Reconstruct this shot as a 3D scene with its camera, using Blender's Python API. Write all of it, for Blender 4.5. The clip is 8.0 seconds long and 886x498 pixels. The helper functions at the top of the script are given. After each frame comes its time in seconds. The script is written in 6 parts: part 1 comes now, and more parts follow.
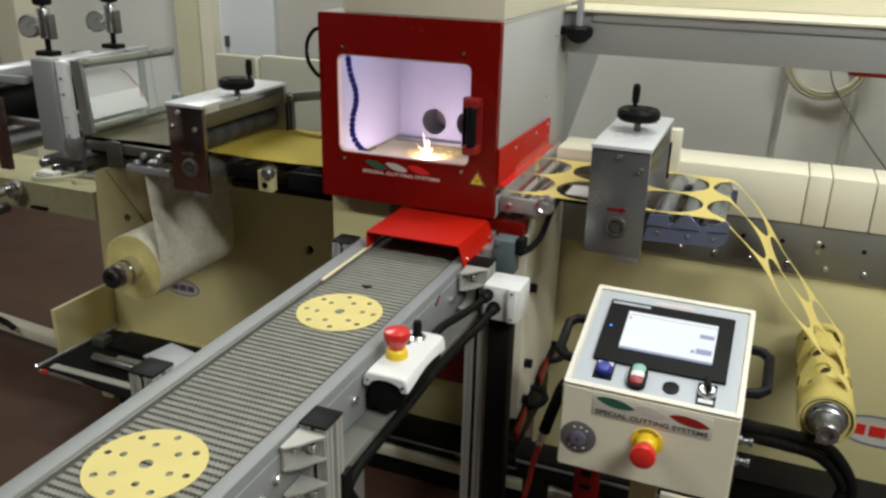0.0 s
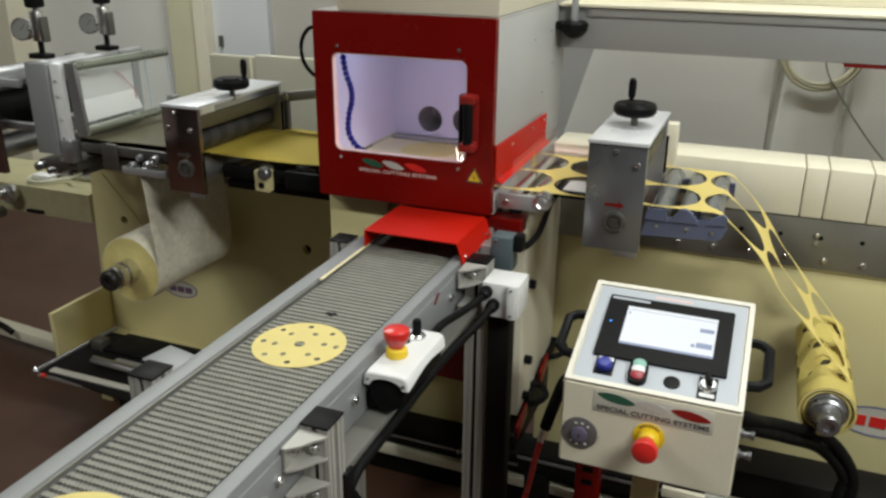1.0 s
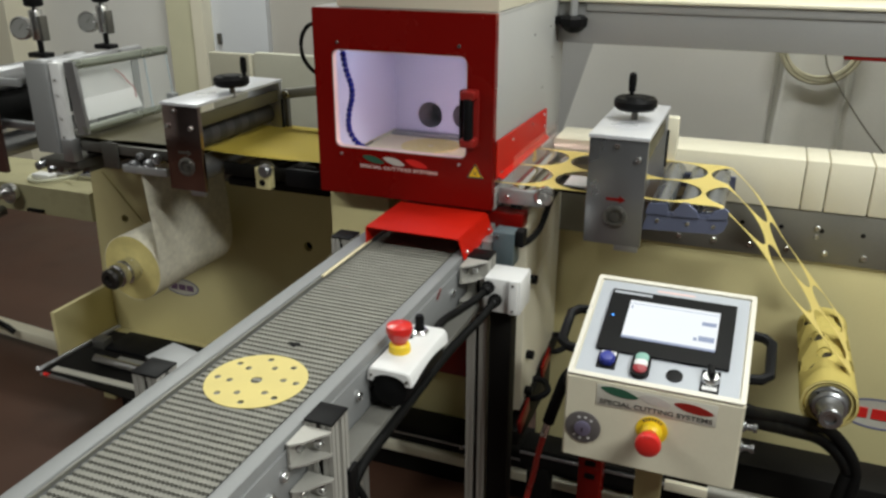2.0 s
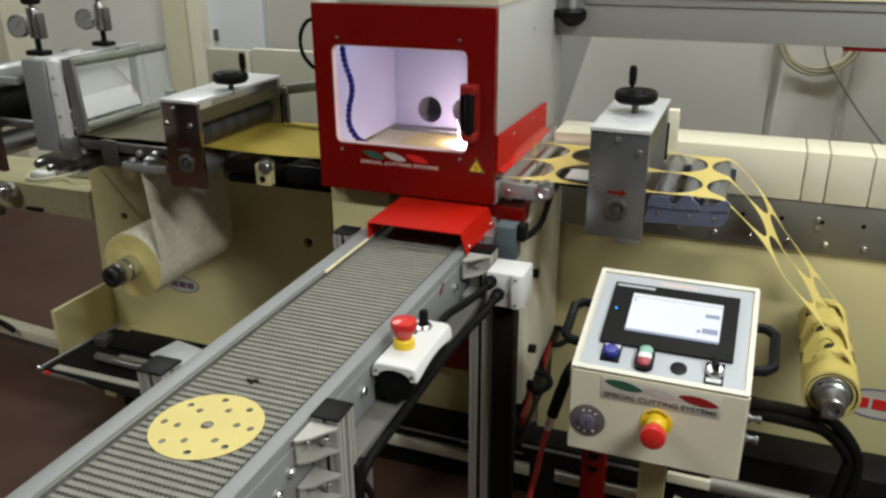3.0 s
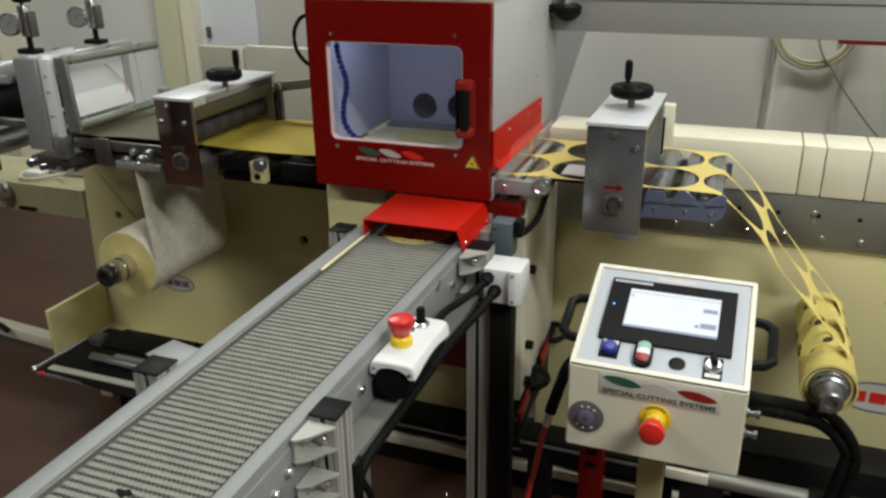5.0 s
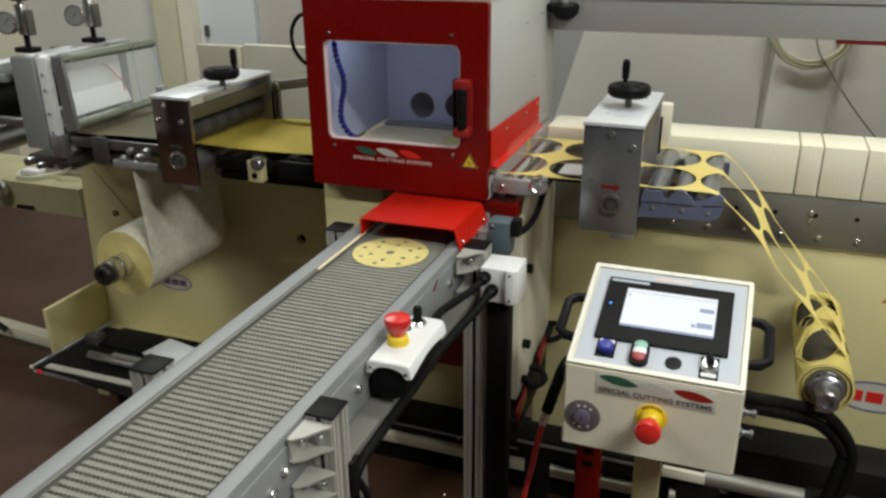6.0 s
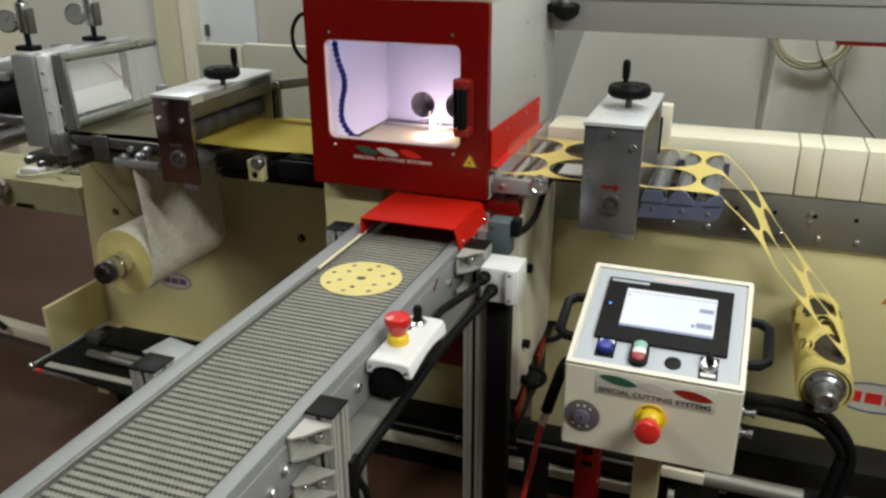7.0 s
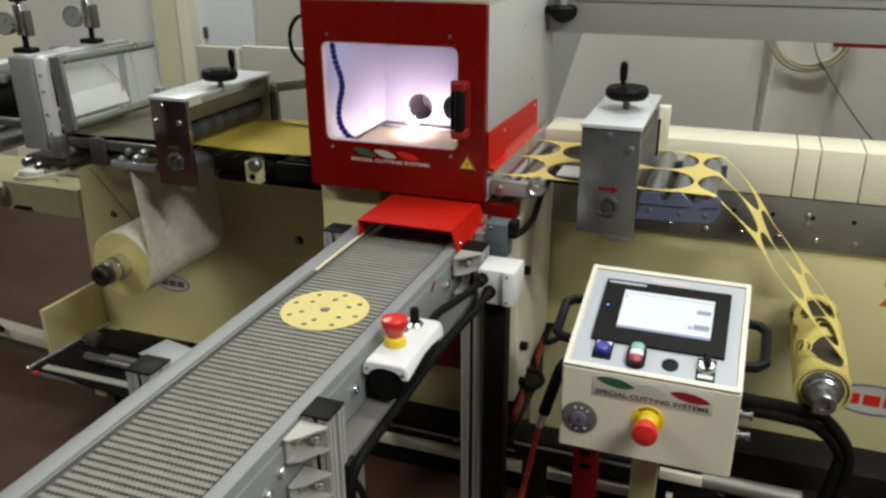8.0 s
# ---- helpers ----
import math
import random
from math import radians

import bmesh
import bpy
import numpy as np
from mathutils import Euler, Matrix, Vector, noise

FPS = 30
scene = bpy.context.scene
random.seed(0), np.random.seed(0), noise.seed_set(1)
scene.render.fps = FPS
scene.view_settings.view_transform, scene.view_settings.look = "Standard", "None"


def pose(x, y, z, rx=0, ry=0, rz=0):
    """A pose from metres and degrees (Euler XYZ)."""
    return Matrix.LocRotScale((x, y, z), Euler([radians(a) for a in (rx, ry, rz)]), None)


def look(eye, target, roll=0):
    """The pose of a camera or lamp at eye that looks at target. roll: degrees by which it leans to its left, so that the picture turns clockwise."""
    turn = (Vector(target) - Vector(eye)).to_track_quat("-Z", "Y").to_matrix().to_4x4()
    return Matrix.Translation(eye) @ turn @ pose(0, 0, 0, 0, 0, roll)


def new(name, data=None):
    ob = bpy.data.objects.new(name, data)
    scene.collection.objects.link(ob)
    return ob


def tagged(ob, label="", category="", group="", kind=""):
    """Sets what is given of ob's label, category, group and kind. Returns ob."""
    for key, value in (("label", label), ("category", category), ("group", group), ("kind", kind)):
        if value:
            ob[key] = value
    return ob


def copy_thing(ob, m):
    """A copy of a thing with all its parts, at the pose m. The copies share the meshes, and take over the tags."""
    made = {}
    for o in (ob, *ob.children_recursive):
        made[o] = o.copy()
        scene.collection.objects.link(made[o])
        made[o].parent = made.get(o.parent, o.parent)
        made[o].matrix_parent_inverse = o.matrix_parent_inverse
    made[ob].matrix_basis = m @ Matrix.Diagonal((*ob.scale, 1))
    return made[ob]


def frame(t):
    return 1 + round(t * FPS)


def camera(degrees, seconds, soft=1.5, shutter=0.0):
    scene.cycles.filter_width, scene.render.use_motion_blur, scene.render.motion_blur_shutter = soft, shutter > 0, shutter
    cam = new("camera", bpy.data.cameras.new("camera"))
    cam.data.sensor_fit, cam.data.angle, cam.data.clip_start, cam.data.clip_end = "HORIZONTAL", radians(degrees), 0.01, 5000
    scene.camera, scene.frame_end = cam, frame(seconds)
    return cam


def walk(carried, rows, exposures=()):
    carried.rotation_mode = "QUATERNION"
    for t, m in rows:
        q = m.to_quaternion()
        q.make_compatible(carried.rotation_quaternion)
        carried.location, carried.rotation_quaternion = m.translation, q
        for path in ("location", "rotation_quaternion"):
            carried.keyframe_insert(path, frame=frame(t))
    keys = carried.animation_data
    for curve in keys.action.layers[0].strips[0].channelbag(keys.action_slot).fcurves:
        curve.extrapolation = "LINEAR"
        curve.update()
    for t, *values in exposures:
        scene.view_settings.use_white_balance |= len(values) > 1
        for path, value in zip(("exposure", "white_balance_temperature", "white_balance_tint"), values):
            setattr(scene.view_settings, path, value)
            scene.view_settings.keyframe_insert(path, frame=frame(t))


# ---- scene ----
cam = camera(57.1, 8.0, soft=2.6)
PATH = [
    (0, (0.638, -1.003, 1.568), (-0.046, 0.732, 0.847), 1.3),
    (0.5, (0.635, -1.003, 1.568), (-0.045, 0.734, 0.845), 1.2),
    (1, (0.635, -1.0, 1.568), (-0.042, 0.735, 0.84), 0.5),
    (1.5, (0.635, -1.001, 1.567), (-0.041, 0.733, 0.835), 0.2),
    (3, (0.623, -1.007, 1.568), (-0.044, 0.724, 0.819), -0.4),
    (3.5, (0.622, -1.007, 1.567), (-0.036, 0.725, 0.812), -0.6),
    (4, (0.618, -1.005, 1.568), (-0.04, 0.726, 0.813), -0.4),
    (4.5, (0.617, -1.003, 1.566), (-0.038, 0.729, 0.811), -0.7),
    (6, (0.621, -1.001, 1.567), (-0.03, 0.731, 0.807), -0.6),
    (6.5, (0.62, -1.002, 1.567), (-0.029, 0.731, 0.807), -0.5),
    (7, (0.62, -1.003, 1.567), (-0.029, 0.729, 0.807), -0.4),
    (7.5, (0.62, -1.003, 1.566), (-0.028, 0.731, 0.809), -0.3),
    (8, (0.623, -1.001, 1.565), (-0.025, 0.734, 0.811), -0.4),
]
walk(cam, [(t, look(eye, target, roll)) for t, eye, target, roll in PATH])

# ---- light: a closed hall under fluorescent ceiling lights ----
world = bpy.data.worlds.new("hall_air")
scene.world = world
world.use_nodes = True
world.node_tree.nodes["Background"].inputs[0].default_value = (0.9, 0.92, 1.0, 1)
world.node_tree.nodes["Background"].inputs[1].default_value = 0.015
scene.view_settings.exposure = 0.0
CEILING_WATTS = 46.0


def area_lamp(name, x, y, z, sx, sy, watts, color, aim=None):
    data = bpy.data.lights.new(name, "AREA")
    data.shape, data.size, data.size_y, data.energy, data.color = "RECTANGLE", sx, sy, watts, color
    ob = new(name, data)
    ob.matrix_world = look((x, y, z), aim or (x, y + 0.001, z - 1))
    return ob


WARM = (0.965, 1.0, 0.945)
for lx, ly, power in ((-1.6, 1.7, 0.85), (0.9, 0.9, 0.62), (-2.2, -1.3, 0.92), (1.9, -0.4, 0.66), (2.4, -1.3, 1.85)):
    area_lamp("ceiling_lamp", lx, ly, 3.12, 1.5, 0.22, CEILING_WATTS * power, WARM)
# blue-white strip under the roof of the cutting chamber
area_lamp("chamber_lamp", -0.165, 0.715, 1.393, 0.05, 0.18, 0.40, (0.72, 0.83, 1.0), (-0.160, 0.735, 1.05))


# ---- materials ----
def mat(name, color, rough=0.5, metal=0.0, vary=0.12, scale=6.0, bump=0.02, grain=180.0, emit=0.0, emit_color=None, stretch=None, coat=0.0, dirt=0.0, spec=0.5):
    m = bpy.data.materials.new(name)
    m.use_nodes = True
    nt = m.node_tree
    b = nt.nodes["Principled BSDF"]
    tex = nt.nodes.new("ShaderNodeTexCoord")
    src = tex.outputs["Object"]
    if stretch:
        mp = nt.nodes.new("ShaderNodeMapping")
        mp.inputs["Scale"].default_value = stretch
        nt.links.new(src, mp.inputs["Vector"])
        src = mp.outputs["Vector"]
    big, fine = nt.nodes.new("ShaderNodeTexNoise"), nt.nodes.new("ShaderNodeTexNoise")
    big.inputs["Scale"].default_value, big.inputs["Detail"].default_value = scale, 5
    fine.inputs["Scale"].default_value, fine.inputs["Detail"].default_value = grain, 3
    nt.links.new(src, big.inputs["Vector"])
    nt.links.new(src, fine.inputs["Vector"])
    add = nt.nodes.new("ShaderNodeMath")
    add.operation = "MULTIPLY_ADD"
    add.inputs[1].default_value = 0.35
    nt.links.new(fine.outputs["Fac"], add.inputs[0])
    nt.links.new(big.outputs["Fac"], add.inputs[2])
    ramp = nt.nodes.new("ShaderNodeMapRange")
    ramp.inputs["From Min"].default_value, ramp.inputs["From Max"].default_value = 0.4, 0.95
    ramp.inputs["To Min"].default_value, ramp.inputs["To Max"].default_value = 1 - vary, 1 + vary
    nt.links.new(add.outputs[0], ramp.inputs["Value"])
    mul = nt.nodes.new("ShaderNodeVectorMath")
    mul.operation = "SCALE"
    mul.inputs[0].default_value = color
    nt.links.new(ramp.outputs[0], mul.inputs["Scale"])
    last = mul.outputs[0]
    if dirt:
        d = nt.nodes.new("ShaderNodeTexNoise")
        d.inputs["Scale"].default_value, d.inputs["Detail"].default_value = scale * 2.3, 8
        nt.links.new(src, d.inputs["Vector"])
        r2 = nt.nodes.new("ShaderNodeMapRange")
        r2.inputs["From Min"].default_value, r2.inputs["From Max"].default_value = 0.56, 0.75
        r2.inputs["To Max"].default_value = dirt
        nt.links.new(d.outputs["Fac"], r2.inputs["Value"])
        mix = nt.nodes.new("ShaderNodeMix")
        mix.data_type = "RGBA"
        for s in mix.inputs:
            if s.name == "B" and s.type == "RGBA":
                s.default_value = (color[0] * 0.35, color[1] * 0.32, color[2] * 0.28, 1)
            if s.name == "A" and s.type == "RGBA":
                nt.links.new(last, s)
            if s.name == "Factor" and s.type == "VALUE":
                nt.links.new(r2.outputs[0], s)
        last = [o for o in mix.outputs if o.type == "RGBA"][0]
    nt.links.new(last, b.inputs["Base Color"])
    rr = nt.nodes.new("ShaderNodeMapRange")
    rr.inputs["From Min"].default_value, rr.inputs["From Max"].default_value = 0.3, 0.7
    rr.inputs["To Min"].default_value, rr.inputs["To Max"].default_value = max(0.03, rough - 0.08), min(1, rough + 0.1)
    nt.links.new(big.outputs["Fac"], rr.inputs["Value"])
    nt.links.new(rr.outputs[0], b.inputs["Roughness"])
    b.inputs["Metallic"].default_value = metal
    b.inputs["Specular IOR Level"].default_value = spec
    if coat:
        b.inputs["Coat Weight"].default_value, b.inputs["Coat Roughness"].default_value = coat, 0.12
    if bump:
        bp = nt.nodes.new("ShaderNodeBump")
        bp.inputs["Strength"].default_value, bp.inputs["Distance"].default_value = min(1, bump * 8), 0.0006
        nt.links.new(fine.outputs["Fac"], bp.inputs["Height"])
        nt.links.new(bp.outputs[0], b.inputs["Normal"])
    if emit:
        b.inputs["Emission Color"].default_value = (*(emit_color or color), 1)
        b.inputs["Emission Strength"].default_value = emit
    return m


def glass(name, tint, rough=0.03, alpha=0.25):
    m = bpy.data.materials.new(name)
    m.use_nodes = True
    b = m.node_tree.nodes["Principled BSDF"]
    b.inputs["Base Color"].default_value = (*tint, 1)
    b.inputs["Roughness"].default_value = rough
    b.inputs["Alpha"].default_value = alpha
    return m


CREAM = mat("cream_paint", (0.62, 0.555, 0.295), 0.42, vary=0.06, scale=3, dirt=0.10)
CREAM_LIGHT = mat("pale_cream_paint", (0.74, 0.70, 0.56), 0.4, vary=0.05, scale=3)
BOX_CREAM = mat("control_box_paint", (0.66, 0.62, 0.49), 0.45, vary=0.05, scale=5, bump=0.04, dirt=0.06)
RED = mat("red_paint", (0.165, 0.0028, 0.0015), 0.28, vary=0.08, scale=4, bump=0.015, spec=0.35)
RED_BRIGHT = mat("bright_red_paint", (0.46, 0.009, 0.002), 0.5, vary=0.08, scale=4, bump=0.02, spec=0.18)
HANDLE_RED = mat("dull_red_plastic", (0.24, 0.012, 0.009), 0.4)
GREY = mat("grey_paint", (0.40, 0.40, 0.39), 0.5, vary=0.05, scale=3, bump=0.03)
GREY_WALL = mat("light_grey_panel", (0.82, 0.81, 0.79), 0.6, vary=0.06, scale=1.5)
WALL = mat("wall_paint", (0.74, 0.735, 0.70), 0.8, vary=0.06, scale=1.0, dirt=0.08)
# for the unseen south and east walls: dark only to cut fill light
FILL_CUT_WALL = mat("fill_cut_wall_colour", (0.10, 0.10, 0.10), 0.9, vary=0.1, scale=0.8)
CEIL = mat("ceiling_paint", (0.6, 0.6, 0.58), 0.9, vary=0.05, scale=1.0)
CHAMBER = mat("chamber_white", (0.40, 0.42, 0.56), 0.55, vary=0.05, scale=5)
STEEL = mat("brushed_steel", (0.46, 0.465, 0.48), 0.34, 0.9, vary=0.08, scale=8, bump=0.02, grain=300)
ALU = mat("aluminium", (0.50, 0.51, 0.52), 0.42, 0.7, vary=0.07, scale=8, bump=0.03)
ALU_PALE = mat("anodised_aluminium", (0.262, 0.268, 0.272), 0.52, 0.25, vary=0.06, scale=4, bump=0.03, spec=0.4)
PALE_TOP = mat("pale_plate", (0.70, 0.71, 0.75), 0.35, 0.3, vary=0.05, scale=6)
BLUE_ALU = mat("blue_anodised_aluminium", (0.155, 0.175, 0.275), 0.36, 0.35, vary=0.1, scale=10, bump=0.03)
ROLLER_GREY = mat("ground_steel_roller", (0.30, 0.315, 0.34), 0.26, 0.85, vary=0.1, scale=10)
PLATE_STEEL = mat("dull_steel_plate", (0.30, 0.305, 0.32), 0.30, 0.85, vary=0.12, scale=5, bump=0.02, grain=300)
GREEN_STEEL = mat("greenish_bright_steel", (0.40, 0.43, 0.37), 0.28, 0.9, vary=0.12, scale=9)
LEG_ALU = mat("matt_aluminium_profile", (0.40, 0.39, 0.36), 0.5, 0.2, vary=0.08, scale=7, bump=0.03)
CHROME = mat("chrome", (0.66, 0.66, 0.66), 0.24, 1.0, vary=0.05, bump=0)
DARK_STEEL = mat("dark_steel", (0.16, 0.155, 0.14), 0.4, 0.8, vary=0.2, scale=10)
RAIL_STEEL = mat("grey_steel_rail", (0.24, 0.235, 0.21), 0.42, 0.6, vary=0.1, scale=6)
BLACK = mat("black_plastic", (0.006, 0.006, 0.0065), 0.45, vary=0.2, scale=12, spec=0.12)
RUBBER = mat("black_rubber", (0.005, 0.005, 0.005), 0.6, vary=0.2, scale=20, spec=0.1)
BLACK_FRAME = mat("black_frame_paint", (0.008, 0.0075, 0.007), 0.5, vary=0.3, scale=5, spec=0.1)
FLOOR = mat("brown_floor", (0.068, 0.031, 0.019), 0.5, vary=0.22, scale=2.5, bump=0.05, dirt=0.35)
YELLOW_SHEET = mat("yellow_abrasive", (0.43, 0.325, 0.04), 0.75, vary=0.07, scale=9, bump=0.09, grain=900)
WEB_PALE = mat("yellow_web_back", (0.66, 0.53, 0.17), 0.7, vary=0.06, scale=9, bump=0.05, grain=600)
DISC_YELLOW = mat("yellow_disc_paper", (0.64, 0.535, 0.205), 0.75, vary=0.06, scale=14, bump=0.06, grain=900)
SHEET_CREAM = mat("cream_sheet", (0.66, 0.58, 0.38), 0.75, vary=0.06, scale=10, bump=0.04)
PAPER = mat("mottled_paper", (0.72, 0.68, 0.56), 0.8, vary=0.16, scale=60, bump=0.08, grain=300)
OLIVE = mat("olive_web", (0.085, 0.074, 0.038), 0.5, vary=0.1, scale=5)
ROLL_FACE = mat("wound_roll_edge", (0.60, 0.51, 0.20), 0.7, vary=0.12, scale=30)
BELT_DARK = mat("belt_base", (0.070, 0.068, 0.058), 0.6, vary=0.15, scale=20)
BELT_RIB = mat("belt_rib", (0.265, 0.26, 0.23), 0.7, vary=0.16, scale=25, dirt=0.25)
RED_PLASTIC = mat("red_plastic", (0.60, 0.022, 0.018), 0.3, vary=0.05, coat=0.3)
YELLOW_PLASTIC = mat("yellow_plastic", (0.80, 0.55, 0.02), 0.35, vary=0.05)
WHITE_PLASTIC = mat("white_plastic", (0.70, 0.70, 0.70), 0.38, vary=0.03)
BLUE_HOSE = mat("blue_segmented_hose", (0.004, 0.006, 0.17), 0.55, vary=0.15, spec=0.05)
BLUE_CAP = mat("blue_button", (0.02, 0.03, 0.25), 0.3)
GREEN = mat("flag_green", (0.02, 0.085, 0.05), 0.5)
FLAG_WHITE = mat("flag_white", (0.46, 0.44, 0.41), 0.5)
INK = mat("dark_ink", (0.06, 0.055, 0.05), 0.6)
INK_PALE = mat("pale_ink", (0.66, 0.48, 0.45), 0.6)
LABEL_GREY = mat("grey_label", (0.50, 0.48, 0.42), 0.5)
PANEL_GREY = mat("panel_face", (0.41, 0.435, 0.48), 0.4, vary=0.03)
SCREEN = mat("lit_screen", (0.10, 0.11, 0.12), 0.2, vary=0.04, bump=0, emit=0.84, emit_color=(0.93, 0.97, 1.0))
SCREEN_BLUE = mat("lit_screen_blue", (0.08, 0.10, 0.14), 0.2, bump=0, emit=0.40, emit_color=(0.60, 0.68, 0.95))
LED_BLUE = mat("blue_led", (0.05, 0.3, 0.9), 0.2, bump=0, emit=1.2, emit_color=(0.05, 0.3, 1.0))
LAMP_FACE = mat("lamp_diffuser", (0.8, 0.8, 0.78), 0.5, bump=0, emit=3.0, emit_color=(1, 0.95, 0.85))
SPARK = mat("white_hot_spark", (1, 0.8, 0.7), 0.5, bump=0, emit=1250.0, emit_color=(1.0, 0.73, 0.74))
STREAK = mat("spark_streak", (1, 0.8, 0.7), 0.5, bump=0, emit=14.0, emit_color=(1.0, 0.74, 0.62))
ACRYLIC = glass("clear_acrylic", (0.9, 0.5, 0.4), 0.05, 0.08)
FILM = glass("clear_film", (0.75, 0.80, 0.78), 0.08, 0.10)


# ---- mesh helpers ----
def box(bm, x0, x1, y0, y1, z0, z1, bevel=0.0):
    r = bmesh.ops.create_cube(bm, size=1.0, matrix=Matrix.LocRotScale(((x0 + x1) / 2, (y0 + y1) / 2, (z0 + z1) / 2), None, (x1 - x0, y1 - y0, z1 - z0)))
    if bevel:
        edges = list({e for v in r["verts"] for e in v.link_edges})
        bmesh.ops.bevel(bm, geom=edges, offset=bevel, segments=2, affect="EDGES", profile=0.5)
    return r["verts"]


def obox(bm, m, sx, sy, sz, bevel=0.0):
    """A box of that size at the pose m."""
    r = bmesh.ops.create_cube(bm, size=1.0, matrix=m @ Matrix.Diagonal((sx, sy, sz, 1)))
    if bevel:
        edges = list({e for v in r["verts"] for e in v.link_edges})
        bmesh.ops.bevel(bm, geom=edges, offset=bevel, segments=2, affect="EDGES", profile=0.5)


def rod(bm, a, b, r, r2=None, seg=24, bevel=0.0):
    """A cylinder or cone from a to b."""
    a, b = Vector(a), Vector(b)
    d = b - a
    q = d.to_track_quat("Z", "Y").to_matrix().to_4x4()
    res = bmesh.ops.create_cone(bm, cap_ends=True, segments=seg, radius1=r, radius2=r if r2 is None else r2, depth=d.length, matrix=Matrix.Translation((a + b) / 2) @ q)
    if bevel:
        edges = [e for e in {e for v in res["verts"] for e in v.link_edges} if sum(len(f.verts) > 4 for f in e.link_faces) == 1]
        bmesh.ops.bevel(bm, geom=edges, offset=bevel, segments=2, affect="EDGES", profile=0.5)


def lathe(bm, m, profile, seg=28):
    """Turns (radius, height) pairs round the z axis of m."""
    rings = []
    for r, h in profile:
        rings.append([bm.verts.new(m @ Vector((r * math.cos(2 * math.pi * k / seg), r * math.sin(2 * math.pi * k / seg), h))) for k in range(seg)])
    for p, q in zip(rings, rings[1:]):
        for k in range(seg):
            bm.faces.new((p[k], p[(k + 1) % seg], q[(k + 1) % seg], q[k]))
    bm.faces.new(rings[0][::-1])
    bm.faces.new(rings[-1])


def curve_points(pts, steps=8):
    """A smooth line through pts."""
    pts = [Vector(p) for p in pts]
    out = []
    for i in range(len(pts) - 1):
        p0, p1, p2, p3 = pts[max(i - 1, 0)], pts[i], pts[i + 1], pts[min(i + 2, len(pts) - 1)]
        for k in range(steps):
            t = k / steps
            out.append(0.5 * (2 * p1 + (p2 - p0) * t + (2 * p0 - 5 * p1 + 4 * p2 - p3) * t * t + (3 * p1 - p0 - 3 * p2 + p3) * t ** 3))
    out.append(pts[-1])
    return out


def tube(bm, pts, r, seg=10, steps=8):
    line = curve_points(pts, steps)
    rings = []
    for i, p in enumerate(line):
        d = (line[min(i + 1, len(line) - 1)] - line[max(i - 1, 0)]).normalized()
        q = d.to_track_quat("Z", "Y")
        rings.append([bm.verts.new(p + q @ Vector((r * math.cos(2 * math.pi * k / seg), r * math.sin(2 * math.pi * k / seg), 0))) for k in range(seg)])
    for p, q in zip(rings, rings[1:]):
        for k in range(seg):
            bm.faces.new((p[k], p[(k + 1) % seg], q[(k + 1) % seg], q[k]))
    bm.faces.new(rings[0][::-1])
    bm.faces.new(rings[-1])


def round_rect(x0, x1, y0, y1, r, n=6):
    out = []
    for cx, cy, a in ((x1 - r, y1 - r, 0), (x0 + r, y1 - r, 90), (x0 + r, y0 + r, 180), (x1 - r, y0 + r, 270)):
        out += [(cx + r * math.cos(radians(a + 90 * k / n)), cy + r * math.sin(radians(a + 90 * k / n))) for k in range(n + 1)]
    return out


def circle(cx, cy, r, n=32):
    return [(cx + r * math.cos(2 * math.pi * k / n), cy + r * math.sin(2 * math.pi * k / n)) for k in range(n)]


def plate(bm, outer, holes, thick, m=None, bend=None):
    """A flat plate in the xy plane of m with holes through it, thick along z; bend maps each point at the end."""
    tmp = bmesh.new()
    edges = []
    for loop in (outer, *holes):
        vs = [tmp.verts.new((x, y, 0)) for x, y in loop]
        edges += [tmp.edges.new((vs[k], vs[(k + 1) % len(vs)])) for k in range(len(vs))]
    bmesh.ops.triangle_fill(tmp, use_beauty=True, use_dissolve=False, edges=edges)
    bmesh.ops.recalc_face_normals(tmp, faces=tmp.faces[:])
    if tmp.faces and tmp.faces[0].normal.z > 0:
        bmesh.ops.reverse_faces(tmp, faces=tmp.faces[:])
    r = bmesh.ops.extrude_face_region(tmp, geom=tmp.faces[:])
    bmesh.ops.translate(tmp, verts=[v for v in r["geom"] if isinstance(v, bmesh.types.BMVert)], vec=(0, 0, thick))
    if bend:
        for v in tmp.verts:
            v.co = bend(v.co)
    if m is not None:
        bmesh.ops.transform(tmp, matrix=m, verts=tmp.verts[:])
    bmesh.ops.recalc_face_normals(tmp, faces=tmp.faces[:])
    me = bpy.data.meshes.new("tmp")
    tmp.to_mesh(me)
    tmp.free()
    bm.from_mesh(me)
    bpy.data.meshes.remove(me)


HOME = {}


def thing(name, at, label, category, group="", kind=""):
    ob = new(name)
    ob.location = at
    ob.empty_display_size = 0.05
    HOME[ob] = Vector(at)
    return tagged(ob, label, category, group, kind)


def part(name, bm, material, parent=None, label="", smooth=True):
    """Links a bmesh, built in world coordinates, as one mesh under its thing or part."""
    origin = HOME.get(parent, Vector((0, 0, 0)))
    if origin.length:
        bmesh.ops.translate(bm, verts=bm.verts[:], vec=-origin)
    me = bpy.data.meshes.new(name)
    bm.to_mesh(me)
    bm.free()
    me.materials.append(material)
    if smooth:
        me.polygons.foreach_set("use_smooth", [True] * len(me.polygons))
        me.set_sharp_from_angle(angle=radians(32))
    ob = new(name, me)
    if parent:
        ob.parent = parent
        HOME[ob] = origin
    return tagged(ob, label)


